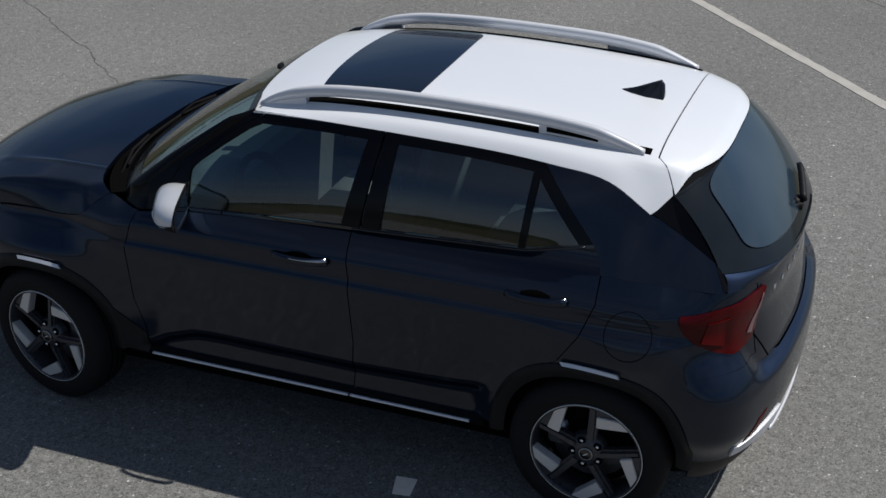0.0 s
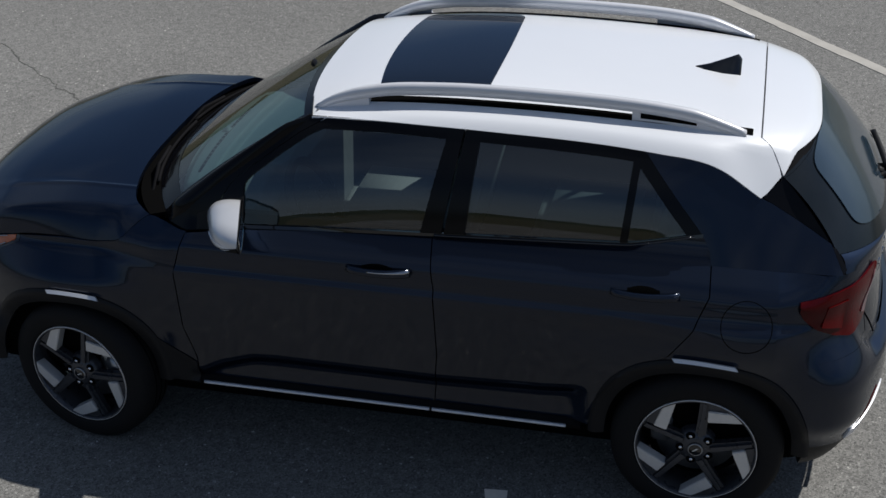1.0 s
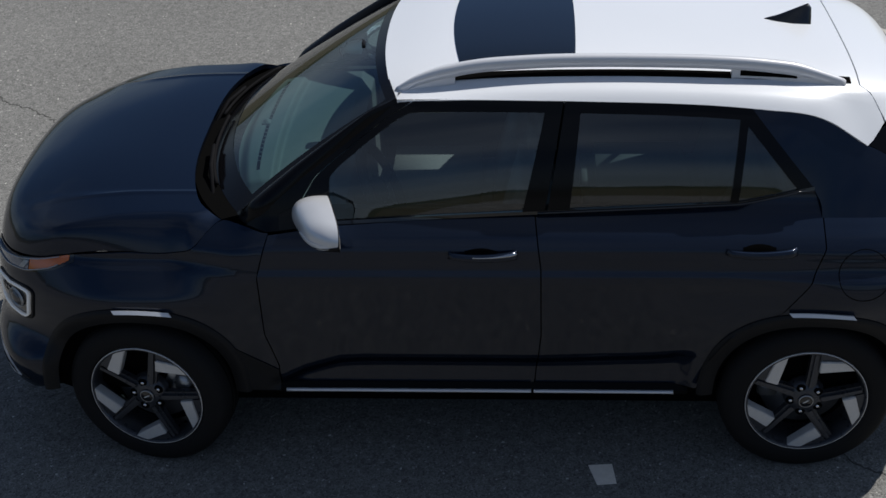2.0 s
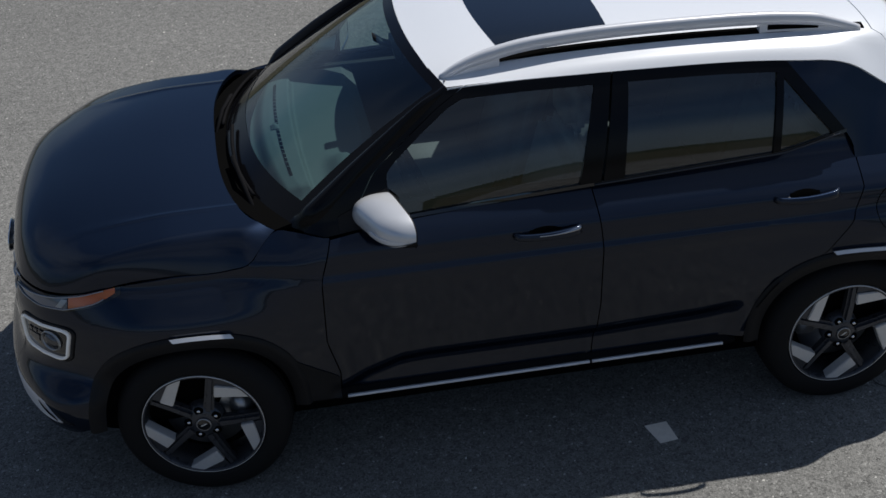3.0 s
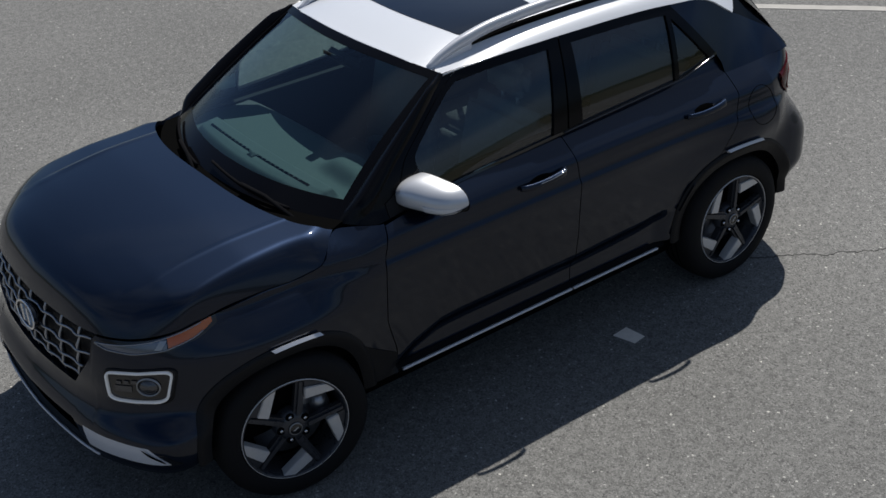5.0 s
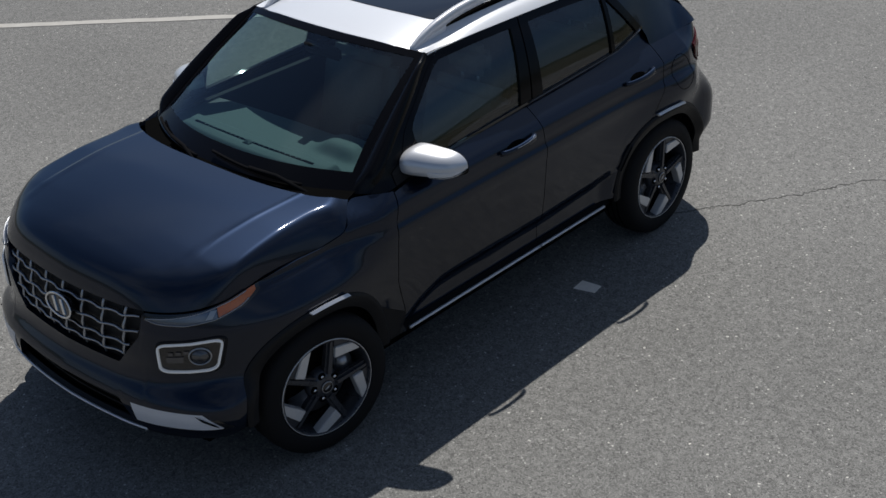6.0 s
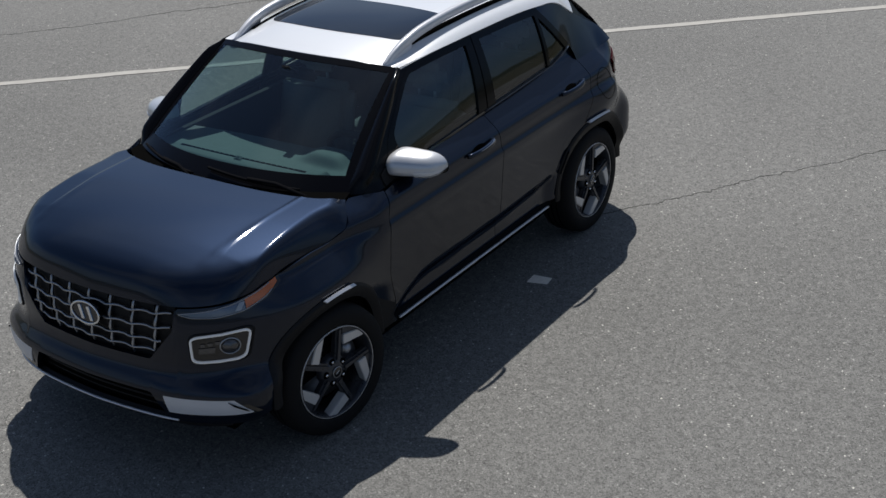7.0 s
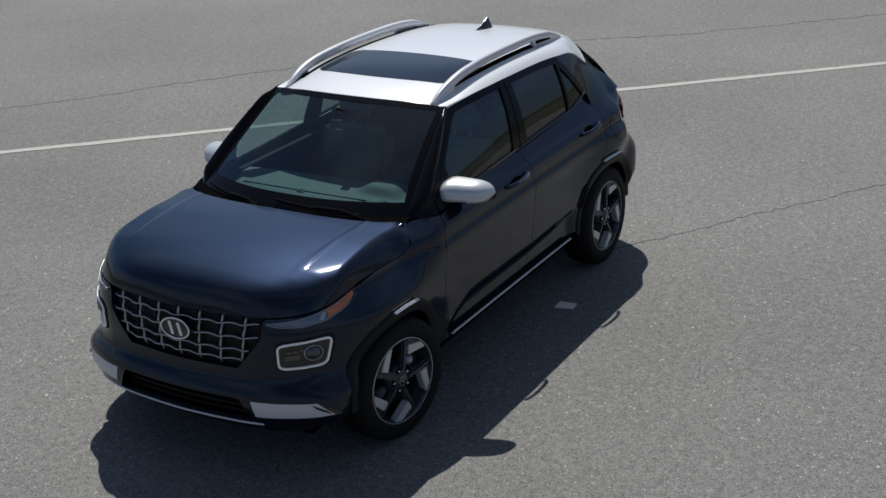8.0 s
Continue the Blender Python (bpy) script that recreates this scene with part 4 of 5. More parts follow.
# lower intake, lip
part("lower_intake", patch(lambda u, v: nose(lerp(-0.43, 0.43, u), lerp(0.305, 0.46, v), -0.07), 24, 6, 0.01), GAP, car)
for z in (0.350, 0.385, 0.420):
    part("intake_slat", sweep([nose(lerp(-0.40, 0.40, i / 20), z, -0.062) for i in range(21)], [Vector((1, 0, 0))] * 21, 0.012, 0.012), PLASTIC, car)
part("front_lip", patch(lambda u, v: nose(lerp(-0.66, 0.66, u), lerp(0.240, 0.312, v), 0.0 - 0.02 * (1 - v)), 40, 5, 0.03), PLASTIC, car)
part("lip_strip", sweep([nose(lerp(-0.60, 0.462, i / 40), 0.316, -0.004) for i in range(41)], [Vector((1, 0, 0.3))] * 41, 0.010, 0.010), SILVER, car, "thin silver strip along the front lip")

for side in (1, -1):
    F = at_front
    lamp = rounded([(F(0.548), 0.722), (F(0.742), 0.738), (F(0.722), 0.604), (F(0.548), 0.600)], 0.2, 5)
    P, N = on_skin(lamp, -0.002, 2)
    head = part("headlamp", quad_patch([(F(0.552), 0.604), (F(0.722), 0.608), (F(0.738), 0.734), (F(0.552), 0.718)], 0.003, 12, 10, 0.012, side), GLOSS, car, "square headlamp with a pale ring")
    part("lamp_ring", sweep(P, N, 0.010, 0.016, side, closed=True), LAMP_RING, head, "pale glowing-white ring round the headlamp")
    P, N = on_skin(rounded([(F(0.541), 0.731), (F(0.751), 0.747), (F(0.731), 0.595), (F(0.541), 0.591)], 0.2, 5), -0.004, 2)
    part("lamp_bezel", sweep(P, N, 0.011, 0.010, side, closed=True), PLASTIC, head)
    c = skin(F(0.685), 0.672, 0.004)
    n = outward(lambda a, b: skin(a, b), F(0.685), 0.672)
    q = n.to_track_quat("Z", "Y").to_matrix().to_4x4()
    for name, r0, r1, mat in (("projector_ring", 0.040, 0.047, SATIN), ("projector_lens", 0.001, 0.038, SATIN_DARK)):
        bm = bmesh.new()
        prof = ((r0, 0.002), ((r0 + r1) / 2, 0.010), (r1, 0.001)) if name == "projector_ring" else ((0.001, 0.016), (0.02, 0.013), (0.034, 0.006), (0.038, 0.0))
        rings = [[bm.verts.new(Matrix.Diagonal((1, side, 1)) @ (c + (q @ Vector((r * math.cos(t), r * math.sin(t) * 0.85, h))))) for t in [2 * math.pi * i / 28 for i in range(28)]] for r, h in prof]
        for A, B in zip(rings, rings[1:]):
            for i in range(28):
                bm.faces.new((A[i], A[(i + 1) % 28], B[(i + 1) % 28], B[i]))
        bmesh.ops.recalc_face_normals(bm, faces=bm.faces)
        part(name, bm, mat, head)
    for y0, z0 in ((0.585, 0.682), (0.612, 0.686), (0.638, 0.690)):
        part("reflector", quad_patch([(F(y0), z0 - 0.006), (F(y0 + 0.017), z0 - 0.006), (F(y0 + 0.018), z0 + 0.008), (F(y0 + 0.001), z0 + 0.008)], 0.008, 3, 3, 0.004, side), SATIN_DARK, head)
    part("reflector_tray", quad_patch([(F(0.575), 0.642), (F(0.635), 0.646), (F(0.637), 0.672), (F(0.577), 0.668)], 0.007, 4, 4, 0.004, side), SATIN_DARK, head)
    # slim upper lamp with its amber end
    s0, s1 = F(0.505), at_x(1.505)
    top = lambda u: float(np.interp(u, (0, 0.25, 0.5, 0.75, 1), (0.828, 0.837, 0.852, 0.874, 0.900)))
    low = lambda u: float(np.interp(u, (0, 0.12, 0.35, 0.6, 0.85, 1), (0.822, 0.808, 0.803, 0.815, 0.848, 0.884)))
    slim = part("position_lamp", patch(lambda u, v: skin(lerp(s0, s1, u * 0.62), lerp(low(u * 0.62), top(u * 0.62), v), 0.005), 20, 5, 0.01, side), LAMP_CLEAR, car, "slim wraparound front lamp with an amber end")
    part("amber_lens", patch(lambda u, v: skin(lerp(s0, s1, lerp(0.63, 1, u)), lerp(low(lerp(0.63, 1, u)), top(lerp(0.63, 1, u)), v), 0.005), 14, 5, 0.01, side), AMBER, slim, "amber turn signal")
    part("lamp_divider", patch(lambda u, v: skin(lerp(s0, s1, lerp(0.545, 0.60, u) + 0.055 * (v - 0.5)), lerp(low(0.57) + 0.008, top(0.57) - 0.005, v), 0.009), 3, 3, 0.004, side), SATIN, slim)
    part("lamp_housing", patch(lambda u, v: skin(lerp(s0 - 0.01, s1 + 0.02, u), lerp(low(u) - 0.005, top(u) + 0.003, v), 0.002), 24, 5, 0.01, side), GLOSS, slim)
    for edge, lift in ((low, 0.002), (top, -0.002)):
        P = [skin(lerp(s0, s1, q / 24), edge(q / 24) + lift, 0.006) for q in range(23)]
        part("lamp_rim", sweep(P, [outward(lambda a, b: skin(a, b), lerp(s0, s1, q / 24), 0.84) for q in range(23)], 0.004, 0.004, side), SATIN, slim)
    # silver insert low on the bumper corner
    part("bumper_insert", patch(lambda u, v: skin(lerp(lerp(F(0.430), F(0.410), v), lerp(F(0.715), F(0.672), v), u), lerp(lerp(0.362, 0.370, u), lerp(0.443, 0.441, u), v), 0.006 - 0.006 * v), 24, 6, 0.012, side), SILVER, car, "silver insert in the bumper corner")
    part("insert_frame", patch(lambda u, v: skin(lerp(lerp(F(0.424), F(0.400), v), lerp(F(0.735), F(0.682), v), u), lerp(lerp(0.356, 0.362, u), lerp(0.449, 0.448, u), v), 0.003 - 0.005 * v), 24, 6, 0.010, side), GLOSS, car)
    part("insert_notch", quad_patch([(F(0.670), 0.414), (F(0.706), 0.378), (F(0.698), 0.394), (F(0.655), 0.437)], 0.009, 4, 3, 0.003, side), GAP, car, "dark notch at the end of the bumper insert")

# ---- roof furniture ----
def sunroof(u, v):
    """A rounded glass panel laid on the roof."""
    a = lerp(-1, 1, v)
    y = 0.435 * a
    c = min(max((abs(y) - 0.375) / 0.06, 0.0), 1.0)
    inset = 0.06 * (1 - math.sqrt(1 - c * c))
    x = lerp(0.072 - 0.045 * a * a - inset, -0.392 + 0.012 * a * a + inset, u)
    return Vector((x, y, roof_top(x, abs(y)) + 0.003))


def roof_top(x, y):
    """The height of the roof at x, y."""
    w = (roof_y(x) + 0.004) * 0.90
    q = min(y / w, 1.0)
    return roof_mid(x) - 0.016 * q**2 - 0.034 * q**6


part("sunroof", patch(sunroof, 16, 0, 0.006, 1, None, [0.5 - 0.5 * math.cos(math.pi * i / 40) for i in range(41)]), ROOF_GLASS, car, "dark tinted glass sunroof panel")


def rail_path(x):
    """Middle line of the roof rail's underside."""
    y = float(np.interp(x, (-1.335, -1.2, -0.9, -0.3, 0.08, 0.285), (0.476, 0.482, 0.486, 0.486, 0.490, 0.480)))
    lift = spline([(-1.335, -0.016), (-1.28, -0.004), (-1.18, 0.016), (-1.05, 0.026), (-0.6, 0.031), (-0.2, 0.031), (0.03, 0.027), (0.15, 0.012), (0.22, -0.006), (0.266, -0.026)])(x)
    return Vector((x, y, roof_top(x, y) + lift))


for side in (1, -1):
    n = 90
    xs = [lerp(0.266, -1.335, i / n) for i in range(n + 1)]
    rail = part("roof_rail", sweep([rail_path(x) for x in xs], [Vector((0, -0.10, 1))] * (n + 1), 0.034, 0.042, side, taper=lambda u: min(0.72 + 2.5 * u, 1.0, 0.72 + 2.5 * (1 - u))), SILVER, car, "satin silver roof rail")

    def web(x0, x1):
        def f(u, v):
            x = lerp(x0, x1, u)
            p = rail_path(x)
            return Vector((x, p.y + 0.013, lerp(roof_top(x, p.y) - 0.006, p.z + 0.012, v)))

        return f

    part("rail_foot", patch(web(-0.93, -1.33), 16, 3, 0.026, side), SILVER, rail)
    part("rail_foot", patch(web(0.255, 0.05), 14, 3, 0.026, side), SILVER, rail)
    # The foot stays uncut; the slot's darkness is a black sheet on its face.
    part("rail_slot_shade", patch(lambda u, v: (lambda x: Vector((x, rail_path(x).y + 0.0155, lerp(roof_top(x, rail_path(x).y) + 0.010, rail_path(x).z + 0.004, v))))(lerp(-0.96, -1.16, u)), 12, 2, 0.003, side), GAP, rail)
    part("roof_ditch", patch(lambda u, v: (lambda x, k: roof_at(x, k) + Vector((0, 0, 0.0035)))(lerp(0.14, -1.358, u), lerp(0.738, 0.792, v)), 50, 2, 0.003, side), GAP, car, "black strip in the roof channel")

fin = bmesh.new()
secs = []
for i in range(13):
    u = i / 12
    x = lerp(-1.12, -1.295, u)
    base = roof_mid(x) - 0.002
    h = float(np.interp(u, (0, 0.3, 0.75, 0.93, 1.0), (0.004, 0.022, 0.062, 0.078, 0.060)))
    w = float(np.interp(u, (0, 0.2, 0.6, 1.0), (0.004, 0.022, 0.034, 0.026)))
    secs.append([fin.verts.new((x + (0.012 if q in (2, 3, 4) and u > 0.9 else 0) * 0, s * w * f, base + h * g)) for q, (s, f, g) in enumerate(((1, 1, 0), (1, 0.8, 0.25), (1, 0.25, 0.8), (1, 0.0, 1.0), (-1, 0.25, 0.8), (-1, 0.8, 0.25), (-1, 1, 0)))])
for A, B in zip(secs, secs[1:]):
    for j in range(6):
        fin.faces.new((A[j], A[j + 1], B[j + 1], B[j]))
fin.faces.new(secs[-1])
fin.faces.new(secs[0][::-1])
bmesh.ops.recalc_face_normals(fin, faces=fin.faces)
part("antenna_fin", fin, GLOSS, car, "black shark fin antenna")

# ---- mirrors, handles, wipers ----
def mirror_skin(u, v, t0, t1, out=0.0):
    t = math.radians(lerp(t0, t1, u))
    r = (1 - abs(2 * v - 1) ** 4.2) ** 0.5 if 0 < v < 1 else 0.02
    c, s = math.cos(t), math.sin(t)
    k = (abs(c) ** 2.5 + abs(s) ** 2.5) ** (-1 / 2.5)
    y = lerp(0.690, 0.950, v)
    x = 0.512 + 0.140 * (r + out) * k * max(c, -0.10) * (1 - 0.30 * v) - 0.085 * (v - 0.25)
    z = 1.080 + (0.086 * (1 - 0.30 * v) if s > 0 else 0.046) * (r + out) * k * s - 0.010 * v
    return Vector((x, y, z))


for side in (1, -1):
    m = new("door_mirror")
    m.parent = car
    vs = [0.5 - 0.5 * math.cos(math.pi * i / 24) for i in range(25)]
    part("mirror_cap", patch(lambda u, v: mirror_skin(u, v, -28, 100), 20, 24, 0.004, side, None, vs), WHITE_CAP, m, "pale silver-white mirror cap")
    part("mirror_lower_shell", patch(lambda u, v: mirror_skin(u, v, -100, -28, 0.004), 12, 24, 0.004, side, None, vs), PLASTIC, m)
    part("mirror_rear_shell", patch(lambda u, v: mirror_skin(0, v, 100, 0).lerp(mirror_skin(0, v, -100, 0), u), 6, 24, 0.004, side, None, vs), PLASTIC, m)
    part("mirror_glass", patch(lambda u, v: mirror_skin(0, lerp(0.07, 0.93, v), 100, 0).lerp(mirror_skin(0, lerp(0.07, 0.93, v), -100, 0), lerp(0.1, 0.88, u)) - Vector((0.003, 0, 0)), 6, 12, 0.002, side), MIRROR, m)
    part("mirror_indicator", patch(lambda u, v: mirror_skin(u, lerp(0.62, 0.985, v), -42, 2, 0.035), 6, 12, 0.004, side), LAMP_PALE, m)
    arm = sweep([Vector((0.585, 0.68, 1.050)), Vector((0.560, 0.73, 1.048)), Vector((0.535, 0.80, 1.052))], [Vector((0, 0, 1))] * 3, 0.085, 0.030, side)
    part("mirror_foot", arm, PLASTIC, m)
    part("mirror_sail", patch(lambda u, v: house(lerp(0.69, 0.505, u), lerp(belt(lerp(0.69, 0.505, u)) + 0.002, lerp(1.075, 1.155, u), v), 0.008), 6, 4, 0.012, side), PLASTIC, m)
    for x0, x1, z0 in ((0.075, -0.172, 0.958), (-0.912, -1.158, 0.972)):
        h = new("door_handle")
        h.parent = car
        # Shade of the hollow behind the grip, as a black sheet on the door.
        part("handle_cup_shade", patch(lambda u, v: flank(lerp(x0 - 0.060, x1 + 0.070, u), z0 + 0.006 + lerp(-1, 1, v) * 0.016 * math.sin(math.pi * min(max(u, 0.06), 0.94)) ** 0.5, 0.002), 12, 6, 0.004, side), GAP, h)
        part("handle_bar", sweep([flank(lerp(x0, x1, i / 14), z0 - 0.004 * math.sin(math.pi * i / 14) + 0.004 * i / 14, 0.003 + 0.020 * math.sin(math.pi * i / 14) ** 0.45) for i in range(15)], [Vector((0, 1, 0.25))] * 15, 0.032, 0.019, side, taper=lambda u: 0.72 + 0.28 * u), NAVY, h, "navy pull handle with a chrome strip")
        part("handle_strip", sweep([flank(lerp(x0, x1, i / 14), z0 + 0.006 - 0.004 * math.sin(math.pi * i / 14) + 0.006 * i / 14, 0.010 + 0.024 * math.sin(math.pi * i / 14) ** 0.45) for i in range(5, 15)], [Vector((0, 1, 0.5))] * 10, 0.010, 0.008, side, taper=lambda u: 0.6 + 1.0 * u * u), HANDLE, h)
    pts = [flank(-1.398 + 0.088 * math.cos(t), 0.892 + 0.088 * math.sin(t), 0.0006) for t in [2 * math.pi * i / 40 for i in range(40)]]
    if side == 1:
        part("fuel_flap_seam", sweep(pts, [Vector((0, 1, 0))] * 40, 0.003, 0.0006, side, closed=True), GAP, car, "round seam of the fuel flap")


def wiper(y0, y1, v0, v1):
    w = new("windscreen_wiper")
    w.parent = car
    f = lambda q: screen_at((lerp(y0, y1, q) / 0.66 + 1) / 2, lerp(v0, v1, q), 0.014)
    nrm = Vector((0.5, 0, 0.86))
    part("wiper_blade", sweep([f(i / 16) for i in range(17)], [nrm] * 17, 0.012, 0.010), MATT, w)
    root = screen_at((lerp(y0, y1, 1.15) / 0.66 + 1) / 2, -0.045, 0.010)
    part("wiper_arm", sweep([root, f(0.8) + nrm * 0.022, f(0.5) + nrm * 0.014], [nrm] * 3, 0.016, 0.010), MATT, w)


wiper(-0.05, 0.46, 0.075, 0.02)
wiper(-0.58, -0.12, 0.05, 0.015)

# ---- rear end ----
for side in (1, -1):
    s0, s1 = at_x(-1.577), at_rear(0.535)
    top = lambda u: float(np.interp(u, (0, 0.3, 0.6, 0.85, 1), (0.984, 0.999, 1.010, 1.022, 1.028)))
    low = lambda u: float(np.interp(u, (0, 0.04, 0.15, 0.35, 0.55, 0.74, 0.85, 0.91, 1), (0.945, 0.914, 0.874, 0.830, 0.808, 0.816, 0.838, 0.872, 1.012)))
    lamp = part("tail_lamp", patch(lambda u, v: skin(lerp(s0, s1, u), lerp(low(u), top(u), v), 0.008 + 0.006 * math.sin(math.pi * v)), 28, 10, 0.014, side), RED, car, "dark red wraparound tail lamp")
    part("tail_lamp_core", patch(lambda u, v: skin(lerp(s0, s1, lerp(0.20, 0.44, u) + 0.05 * v), lerp(lerp(0.880, 0.850, u), lerp(0.955, 0.962, u), v), 0.0165), 8, 5, 0.003, side), RED_CORE, lamp)
    part("tail_lamp_strip", patch(lambda u, v: skin(lerp(s0, s1, lerp(0.74, 0.95, v) + 0.070 * u * (1 - v)), lerp(0.868, 1.005, v) - 0.008 * u, 0.0165), 4, 6, 0.003, side), LAMP_PINK, lamp)
    part("rear_reflector", quad_patch([(at_rear(0.672), 0.432), (at_rear(0.615), 0.446), (at_rear(0.565), 0.530), (at_rear(0.615), 0.508)], 0.003, 8, 5, 0.005, side), RED, car, "red reflector in the rear bumper")
    part("rear_skid_corner", patch(lambda u, v: skin(lerp(at_rear(0.710), at_rear(0.420), u), lerp(lerp(0.370, 0.372, u), lerp(0.418, 0.455, u), v), 0.008), 16, 5, 0.008, side), SILVER, car, "silver corner of the rear skid plate")
    P, N = on_skin([(at_rear(0.590), 0.850), (at_rear(0.53), 0.77), (at_rear(0.485), 0.702)], 0.0005, 5, closed=False)
    part("tailgate_seam", sweep(P, N, 0.006, 0.002, side), GAP, car)
    part("tailgate_seam", sweep([tailgate_shelf(0.5 + 0.5 * lerp(0.925, 0.985, q / 6), q / 6) + Vector((-0.001, 0.001, 0.001)) for q in range(7)], [Vector((-0.6, 0.3, 0.7))] * 7, 0.005, 0.0015, side), GAP, car)
part("rear_valance", patch(lambda u, v: (lambda s, q: Vector((q.x, q.y if u >= 0.5 else -q.y, q.z)))(0, skin(lerp(ARC_END, at_x(-1.66), abs(2 * u - 1)), lerp(0.24, 0.362, v), -0.004)), 40, 5, 0.03), PLASTIC, car)
part("rear_skid_strip", sweep([tail(lerp(-0.55, 0.44, i / 40), 0.336, 0.006) for i in range(41)], [Vector((-1, 0, 0.2))] * 41, 0.014, 0.010), SILVER, car)
for i in range(5):
    y = 0.448 - 0.088 * i
    part("tailgate_letter_bar", patch(lambda u, v: tail(lerp(y, y - 0.022, u), lerp(0.964, 0.984, v), 0.003), 3, 3, 0.004), CHROME, car, "plain chrome bar in the row on the tailgate")
rw = new("rear_wiper")
rw.parent = car
part("wiper_arm", sweep([hatch_at(0.50 - 0.018 * i, 0.20 + 0.016 * i, 0.022) for i in range(10)], [Vector((-0.8, 0, 0.4))] * 10, 0.030, 0.022), PLASTIC, rw)
part("wiper_pivot", box(-1.885, -1.825, -0.045, 0.035, 1.095, 1.150, 0.014), PLASTIC, rw)

# ---- cabin ----
part("headliner", patch(lambda u, v: (lambda p, a: Vector((p.x, math.copysign(p.y, a) * 0.96, p.z - 0.035)))(roof_at(lerp(0.25, -1.40, v), abs(lerp(-0.97, 0.97, u))), lerp(-1, 1, u)), 24, 20, 0.01), HEADLINER, car)


def dash(u, v):
    """The dashboard: a raised shelf under the windscreen, the instrument hood, and the rear face."""
    a = lerp(-1, 1, u)
    x = float(np.interp(v, (0, 0.62, 0.75, 1.0), (0.955 - 0.16 * a * a, 0.52, 0.47, 0.44)))
    z = float(np.interp(v, (0, 0.12, 0.62, 0.75, 1.0), (1.030, 1.046, 1.052, 1.02, 0.62))) - 0.018 * a * a
    y = a * 0.63
    shelf = smoothstep(0.765, 0.785, x + 0.10 * y * y) * (1 - smoothstep(0.895, 0.945, x + 0.25 * y * y)) * (1 - smoothstep(0.465, 0.50, abs(y)))
    z += 0.034 * shelf + 0.045 * math.exp(-(((y - 0.36) / 0.12) ** 4)) * math.exp(-(((x - 0.585) / 0.085) ** 4))
    return Vector((x, y, z))


def on_dash(y, x):
    """A point of the dashboard's top at a given place."""
    a = y / 0.63
    return dash(0.5 + 0.5 * a, 0.62 * (0.955 - 0.16 * a * a - x) / (0.435 - 0.16 * a * a))


part("dashboard", patch(dash, 90, 110, 0.0), TRIM, car, "grey soft-touch dashboard with a raised shelf")
part("defroster_vent", patch(lambda u, v: (lambda y: on_dash(y, lerp(0.850, 0.838, v) - 0.13 * y * y))(lerp(-0.41, 0.39, u)) + Vector((0, 0, 0.002)), 60, 3, 0.003), GAP, car)
for i in range(24):
    y = -0.395 + 0.0327 * i
    part("vent_bar", box(0.838 - 0.13 * y * y, 0.850 - 0.13 * y * y, y - 0.002, y + 0.002, on_dash(y, 0.844).z, on_dash(y, 0.844).z + 0.004), TRIM, car)
part("light_sensor", patch(lambda u, v: on_dash(lerp(-0.020, 0.020, u), lerp(0.870, 0.836, v)) + Vector((0, 0, 0.014 * math.sin(math.pi * u) * math.sin(math.pi * v) + 0.004)), 8, 8, 0.004), TRIM, car)
sw = new("steering_wheel")
sw.parent = car
sw.matrix_basis = pose(0.36, 0.36, 0.955, 0, -65, 0)
rim = [Vector((0.182 * math.cos(2 * math.pi * i / 48), 0.182 * math.sin(2 * math.pi * i / 48), 0)) for i in range(48)]
part("wheel_rim", sweep(rim, [Vector((0, 0, 1))] * 48, 0.030, 0.030, closed=True), CLOTH, sw)
part("wheel_pad", box(-0.06, 0.06, -0.075, 0.075, -0.03, 0.012, 0.02), CLOTH, sw)
for a, b in (((0, 0.07, 0), (0, 0.175, 0.008)), ((0, -0.07, 0), (0, -0.175, 0.008)), ((-0.05, 0, 0), (-0.175, 0, 0.008))):
    part("wheel_spoke", sweep([Vector(a), (Vector(a) + Vector(b)) / 2, Vector(b)], [Vector((0, 0, 1))] * 3, 0.045, 0.018), CLOTH, sw)
part("steering_column", box(0.38, 0.60, 0.31, 0.41, 0.86, 0.94, 0.03), CLOTH, car)


def build_seat(x, y, w):
    seat = new("seat")
    seat.parent = car
    part("seat_cushion", box(x - 0.05, x + 0.46, y - w / 2, y + w / 2, 0.46, 0.685, 0.06, 4), SEAT_CLOTH, seat)
    back = box(x - 0.16, x - 0.02, y - w / 2, y + w / 2, 0.50, 1.13, 0.055, 4)
    bmesh.ops.rotate(back, verts=back.verts, cent=(x - 0.05, y, 0.5), matrix=Matrix.Rotation(radians(-14), 3, "Y"))
    part("seat_backrest", back, SEAT_CLOTH, seat)
    hr = box(x - 0.30, x - 0.19, y - 0.13, y + 0.13, 1.14, 1.30, 0.045, 4)
    part("headrest", hr, SEAT_CLOTH, seat)
    for k in (-0.05, 0.05):
        part("headrest_post", box(x - 0.252, x - 0.24, y + k - 0.006, y + k + 0.006, 1.06, 1.16), SATIN, seat)


build_seat(-0.02, 0.36, 0.50)
build_seat(-0.02, -0.36, 0.50)
build_seat(-0.92, 0.34, 0.60)
build_seat(-0.92, -0.34, 0.60)
for side in (1, -1):
    part("door_card", patch(lambda u, v: Vector((lerp(0.80, -1.30, u), 0.655 - 0.02 * v, lerp(0.30, 1.045, v))), 12, 6, 0.03, side), CLOTH, car, "dark inner door panels")
part("cabin_floor", box(-1.75, 0.95, -0.64, 0.64, 0.27, 0.32, 0.01), CLOTH, car)
part("load_floor", box(-1.72, -1.22, -0.55, 0.55, 0.60, 0.66, 0.02), CLOTH, car)
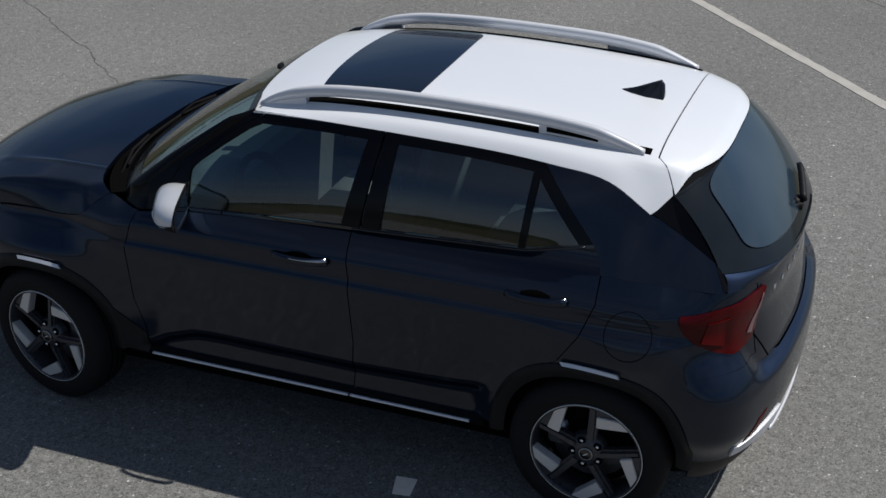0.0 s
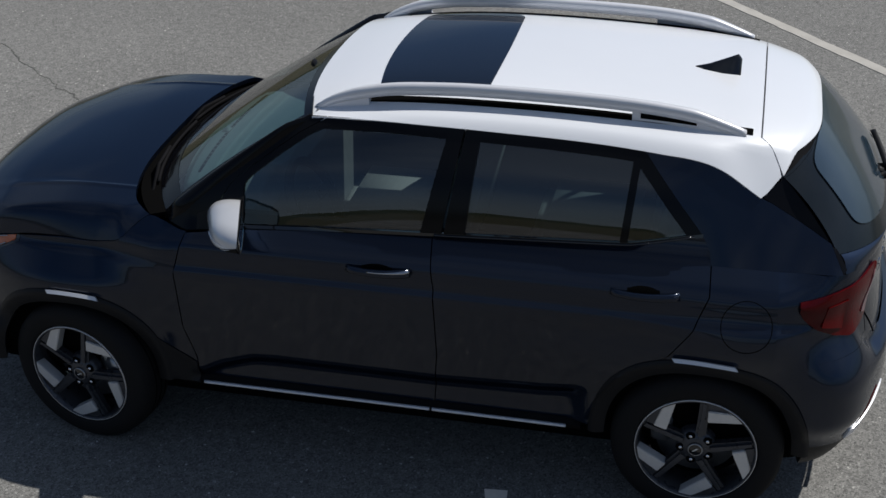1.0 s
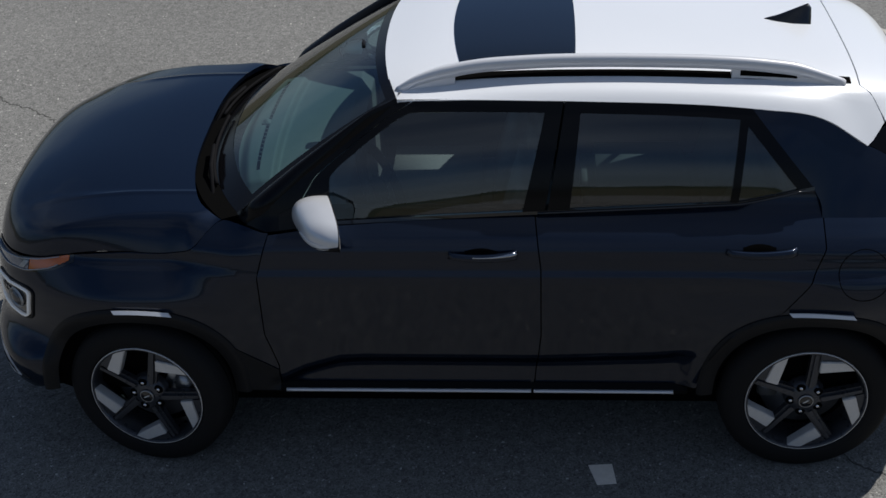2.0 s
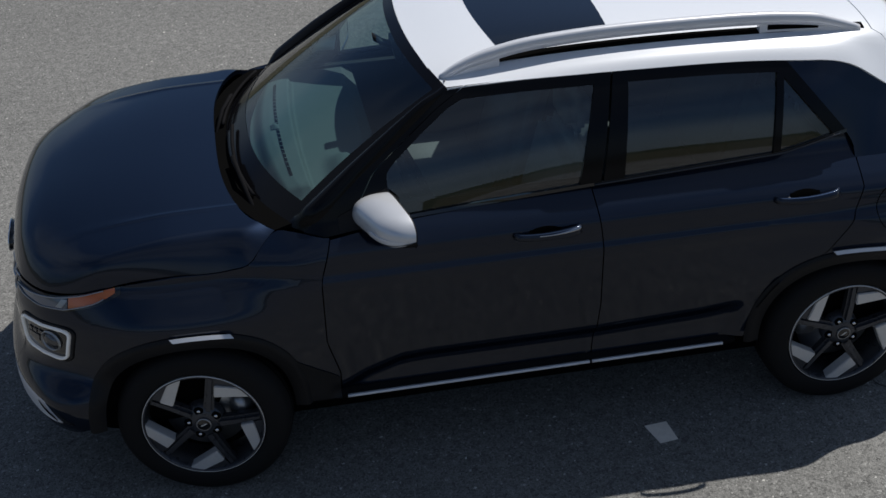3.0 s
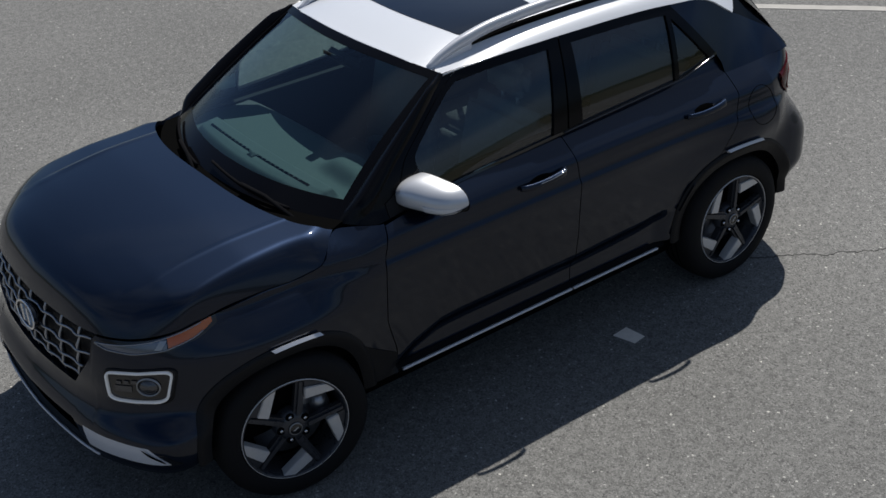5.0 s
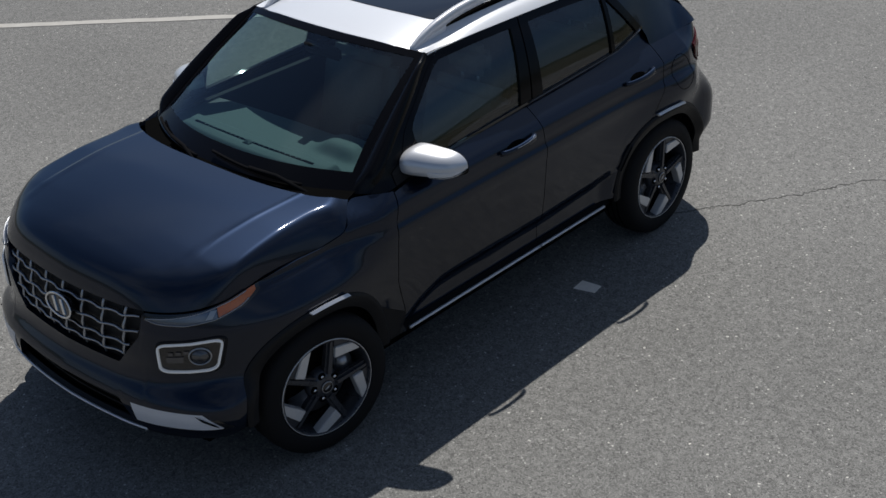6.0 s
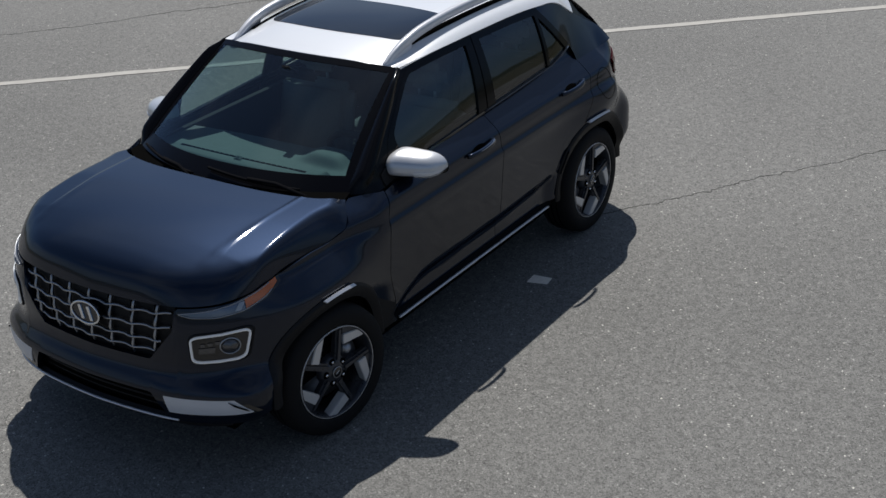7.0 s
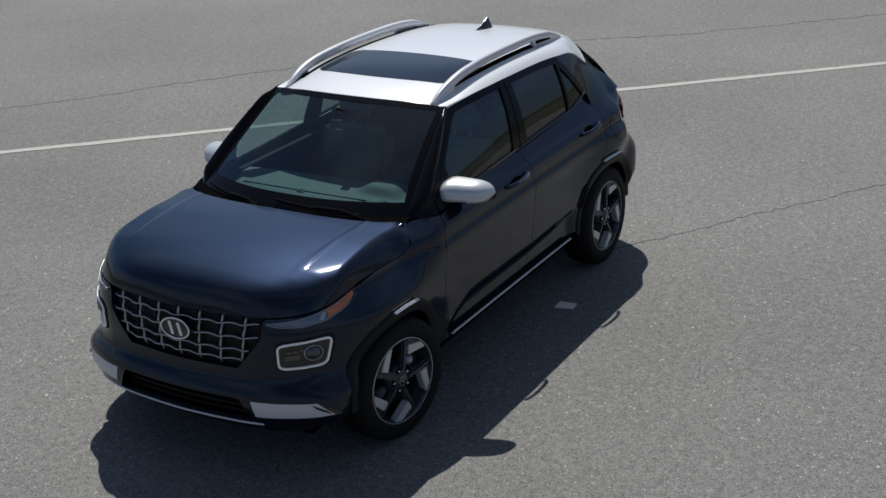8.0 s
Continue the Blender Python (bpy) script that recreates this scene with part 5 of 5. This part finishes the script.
rv = box(0.335, 0.365, -0.12, 0.12, 1.335, 1.400, 0.014)
part("rear_view_mirror", rv, PLASTIC, car)
part("mirror_stalk", sweep([Vector((0.37, 0, 1.372)), Vector((0.40, 0, 1.385)), screen_at(0.5, 0.86, -0.004)], [Vector((0, 0, 1))] * 3, 0.05, 0.02), PLASTIC, car)

# ---- ground marks ----
def wander(points, n, amp, seed):
    rng = random.Random(seed)
    out, o = [], 0.0
    for (a, b) in zip(points, points[1:]):
        for i in range(n):
            o = 0.75 * o + rng.uniform(-amp, amp)
            p = Vector(a).lerp(Vector(b), i / n)
            t = (Vector(b) - Vector(a)).normalized()
            out.append((p.x - t.y * o, p.y + t.x * o))
    return out


crack_a = wander([(8.4, -6.5), (4.78, -3.91), (4.0, -3.35), (3.3, -2.76), (2.88, -2.46), (2.55, -2.22)], 40, 0.014, 6)
tagged(strip("pavement_crack", crack_a, lambda u: (0.0015 + 0.010 * abs(math.sin(u * 91) * math.sin(u * 37) * math.sin(u * 11)) ** 0.7) * min(1.0, 8 * (1 - u) + 0.1), 0.0022, CRACK, 0.004, 8), "dark irregular crack in the asphalt", "crack", kind="structure")
crack_c = wander([(-1.2, 0.57), (-1.43, 0.74), (-1.93, 1.13), (-2.37, 1.39), (-2.9, 1.79), (-3.42, 2.12), (-6.0, 3.9)], 40, 0.014, 5)
tagged(strip("pavement_crack", crack_c, lambda u: 0.0015 + 0.010 * abs(math.sin(u * 91) * math.sin(u * 37) * math.sin(u * 10)) ** 0.7, 0.0022, CRACK, 0.004, 7), "dark irregular crack across the asphalt", "crack", kind="structure")
crack_b = wander([(0.5, -8.6), (-2.36, -6.11), (-2.94, -5.54), (-3.66, -5.07), (-4.67, -4.25), (-6.78, -1.88), (-7.29, -1.01), (-8.18, -0.04), (-8.95, 0.8), (-12, 4.4)], 40, 0.018, 9)
tagged(strip("pavement_crack", crack_b, lambda u: 0.002 + 0.014 * abs(math.sin(u * 147) * math.sin(u * 53) * math.sin(u * 13)) ** 0.7, 0.0022, CRACK, 0.005, 11), "long thin dark crack across the asphalt", "crack", kind="structure")
# Bright spot in the car's shadow, put in as pale colour on a thin sheet.
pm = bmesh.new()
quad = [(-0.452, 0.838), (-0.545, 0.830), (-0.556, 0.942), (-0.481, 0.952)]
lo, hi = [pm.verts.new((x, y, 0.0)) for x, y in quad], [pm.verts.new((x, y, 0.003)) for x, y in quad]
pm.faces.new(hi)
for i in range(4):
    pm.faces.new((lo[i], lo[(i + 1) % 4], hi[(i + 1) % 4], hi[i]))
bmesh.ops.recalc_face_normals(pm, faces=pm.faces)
tagged(part("ground_patch", pm, PATCH, None, smooth=False), "small pale patch on the asphalt", "paint patch", kind="structure")
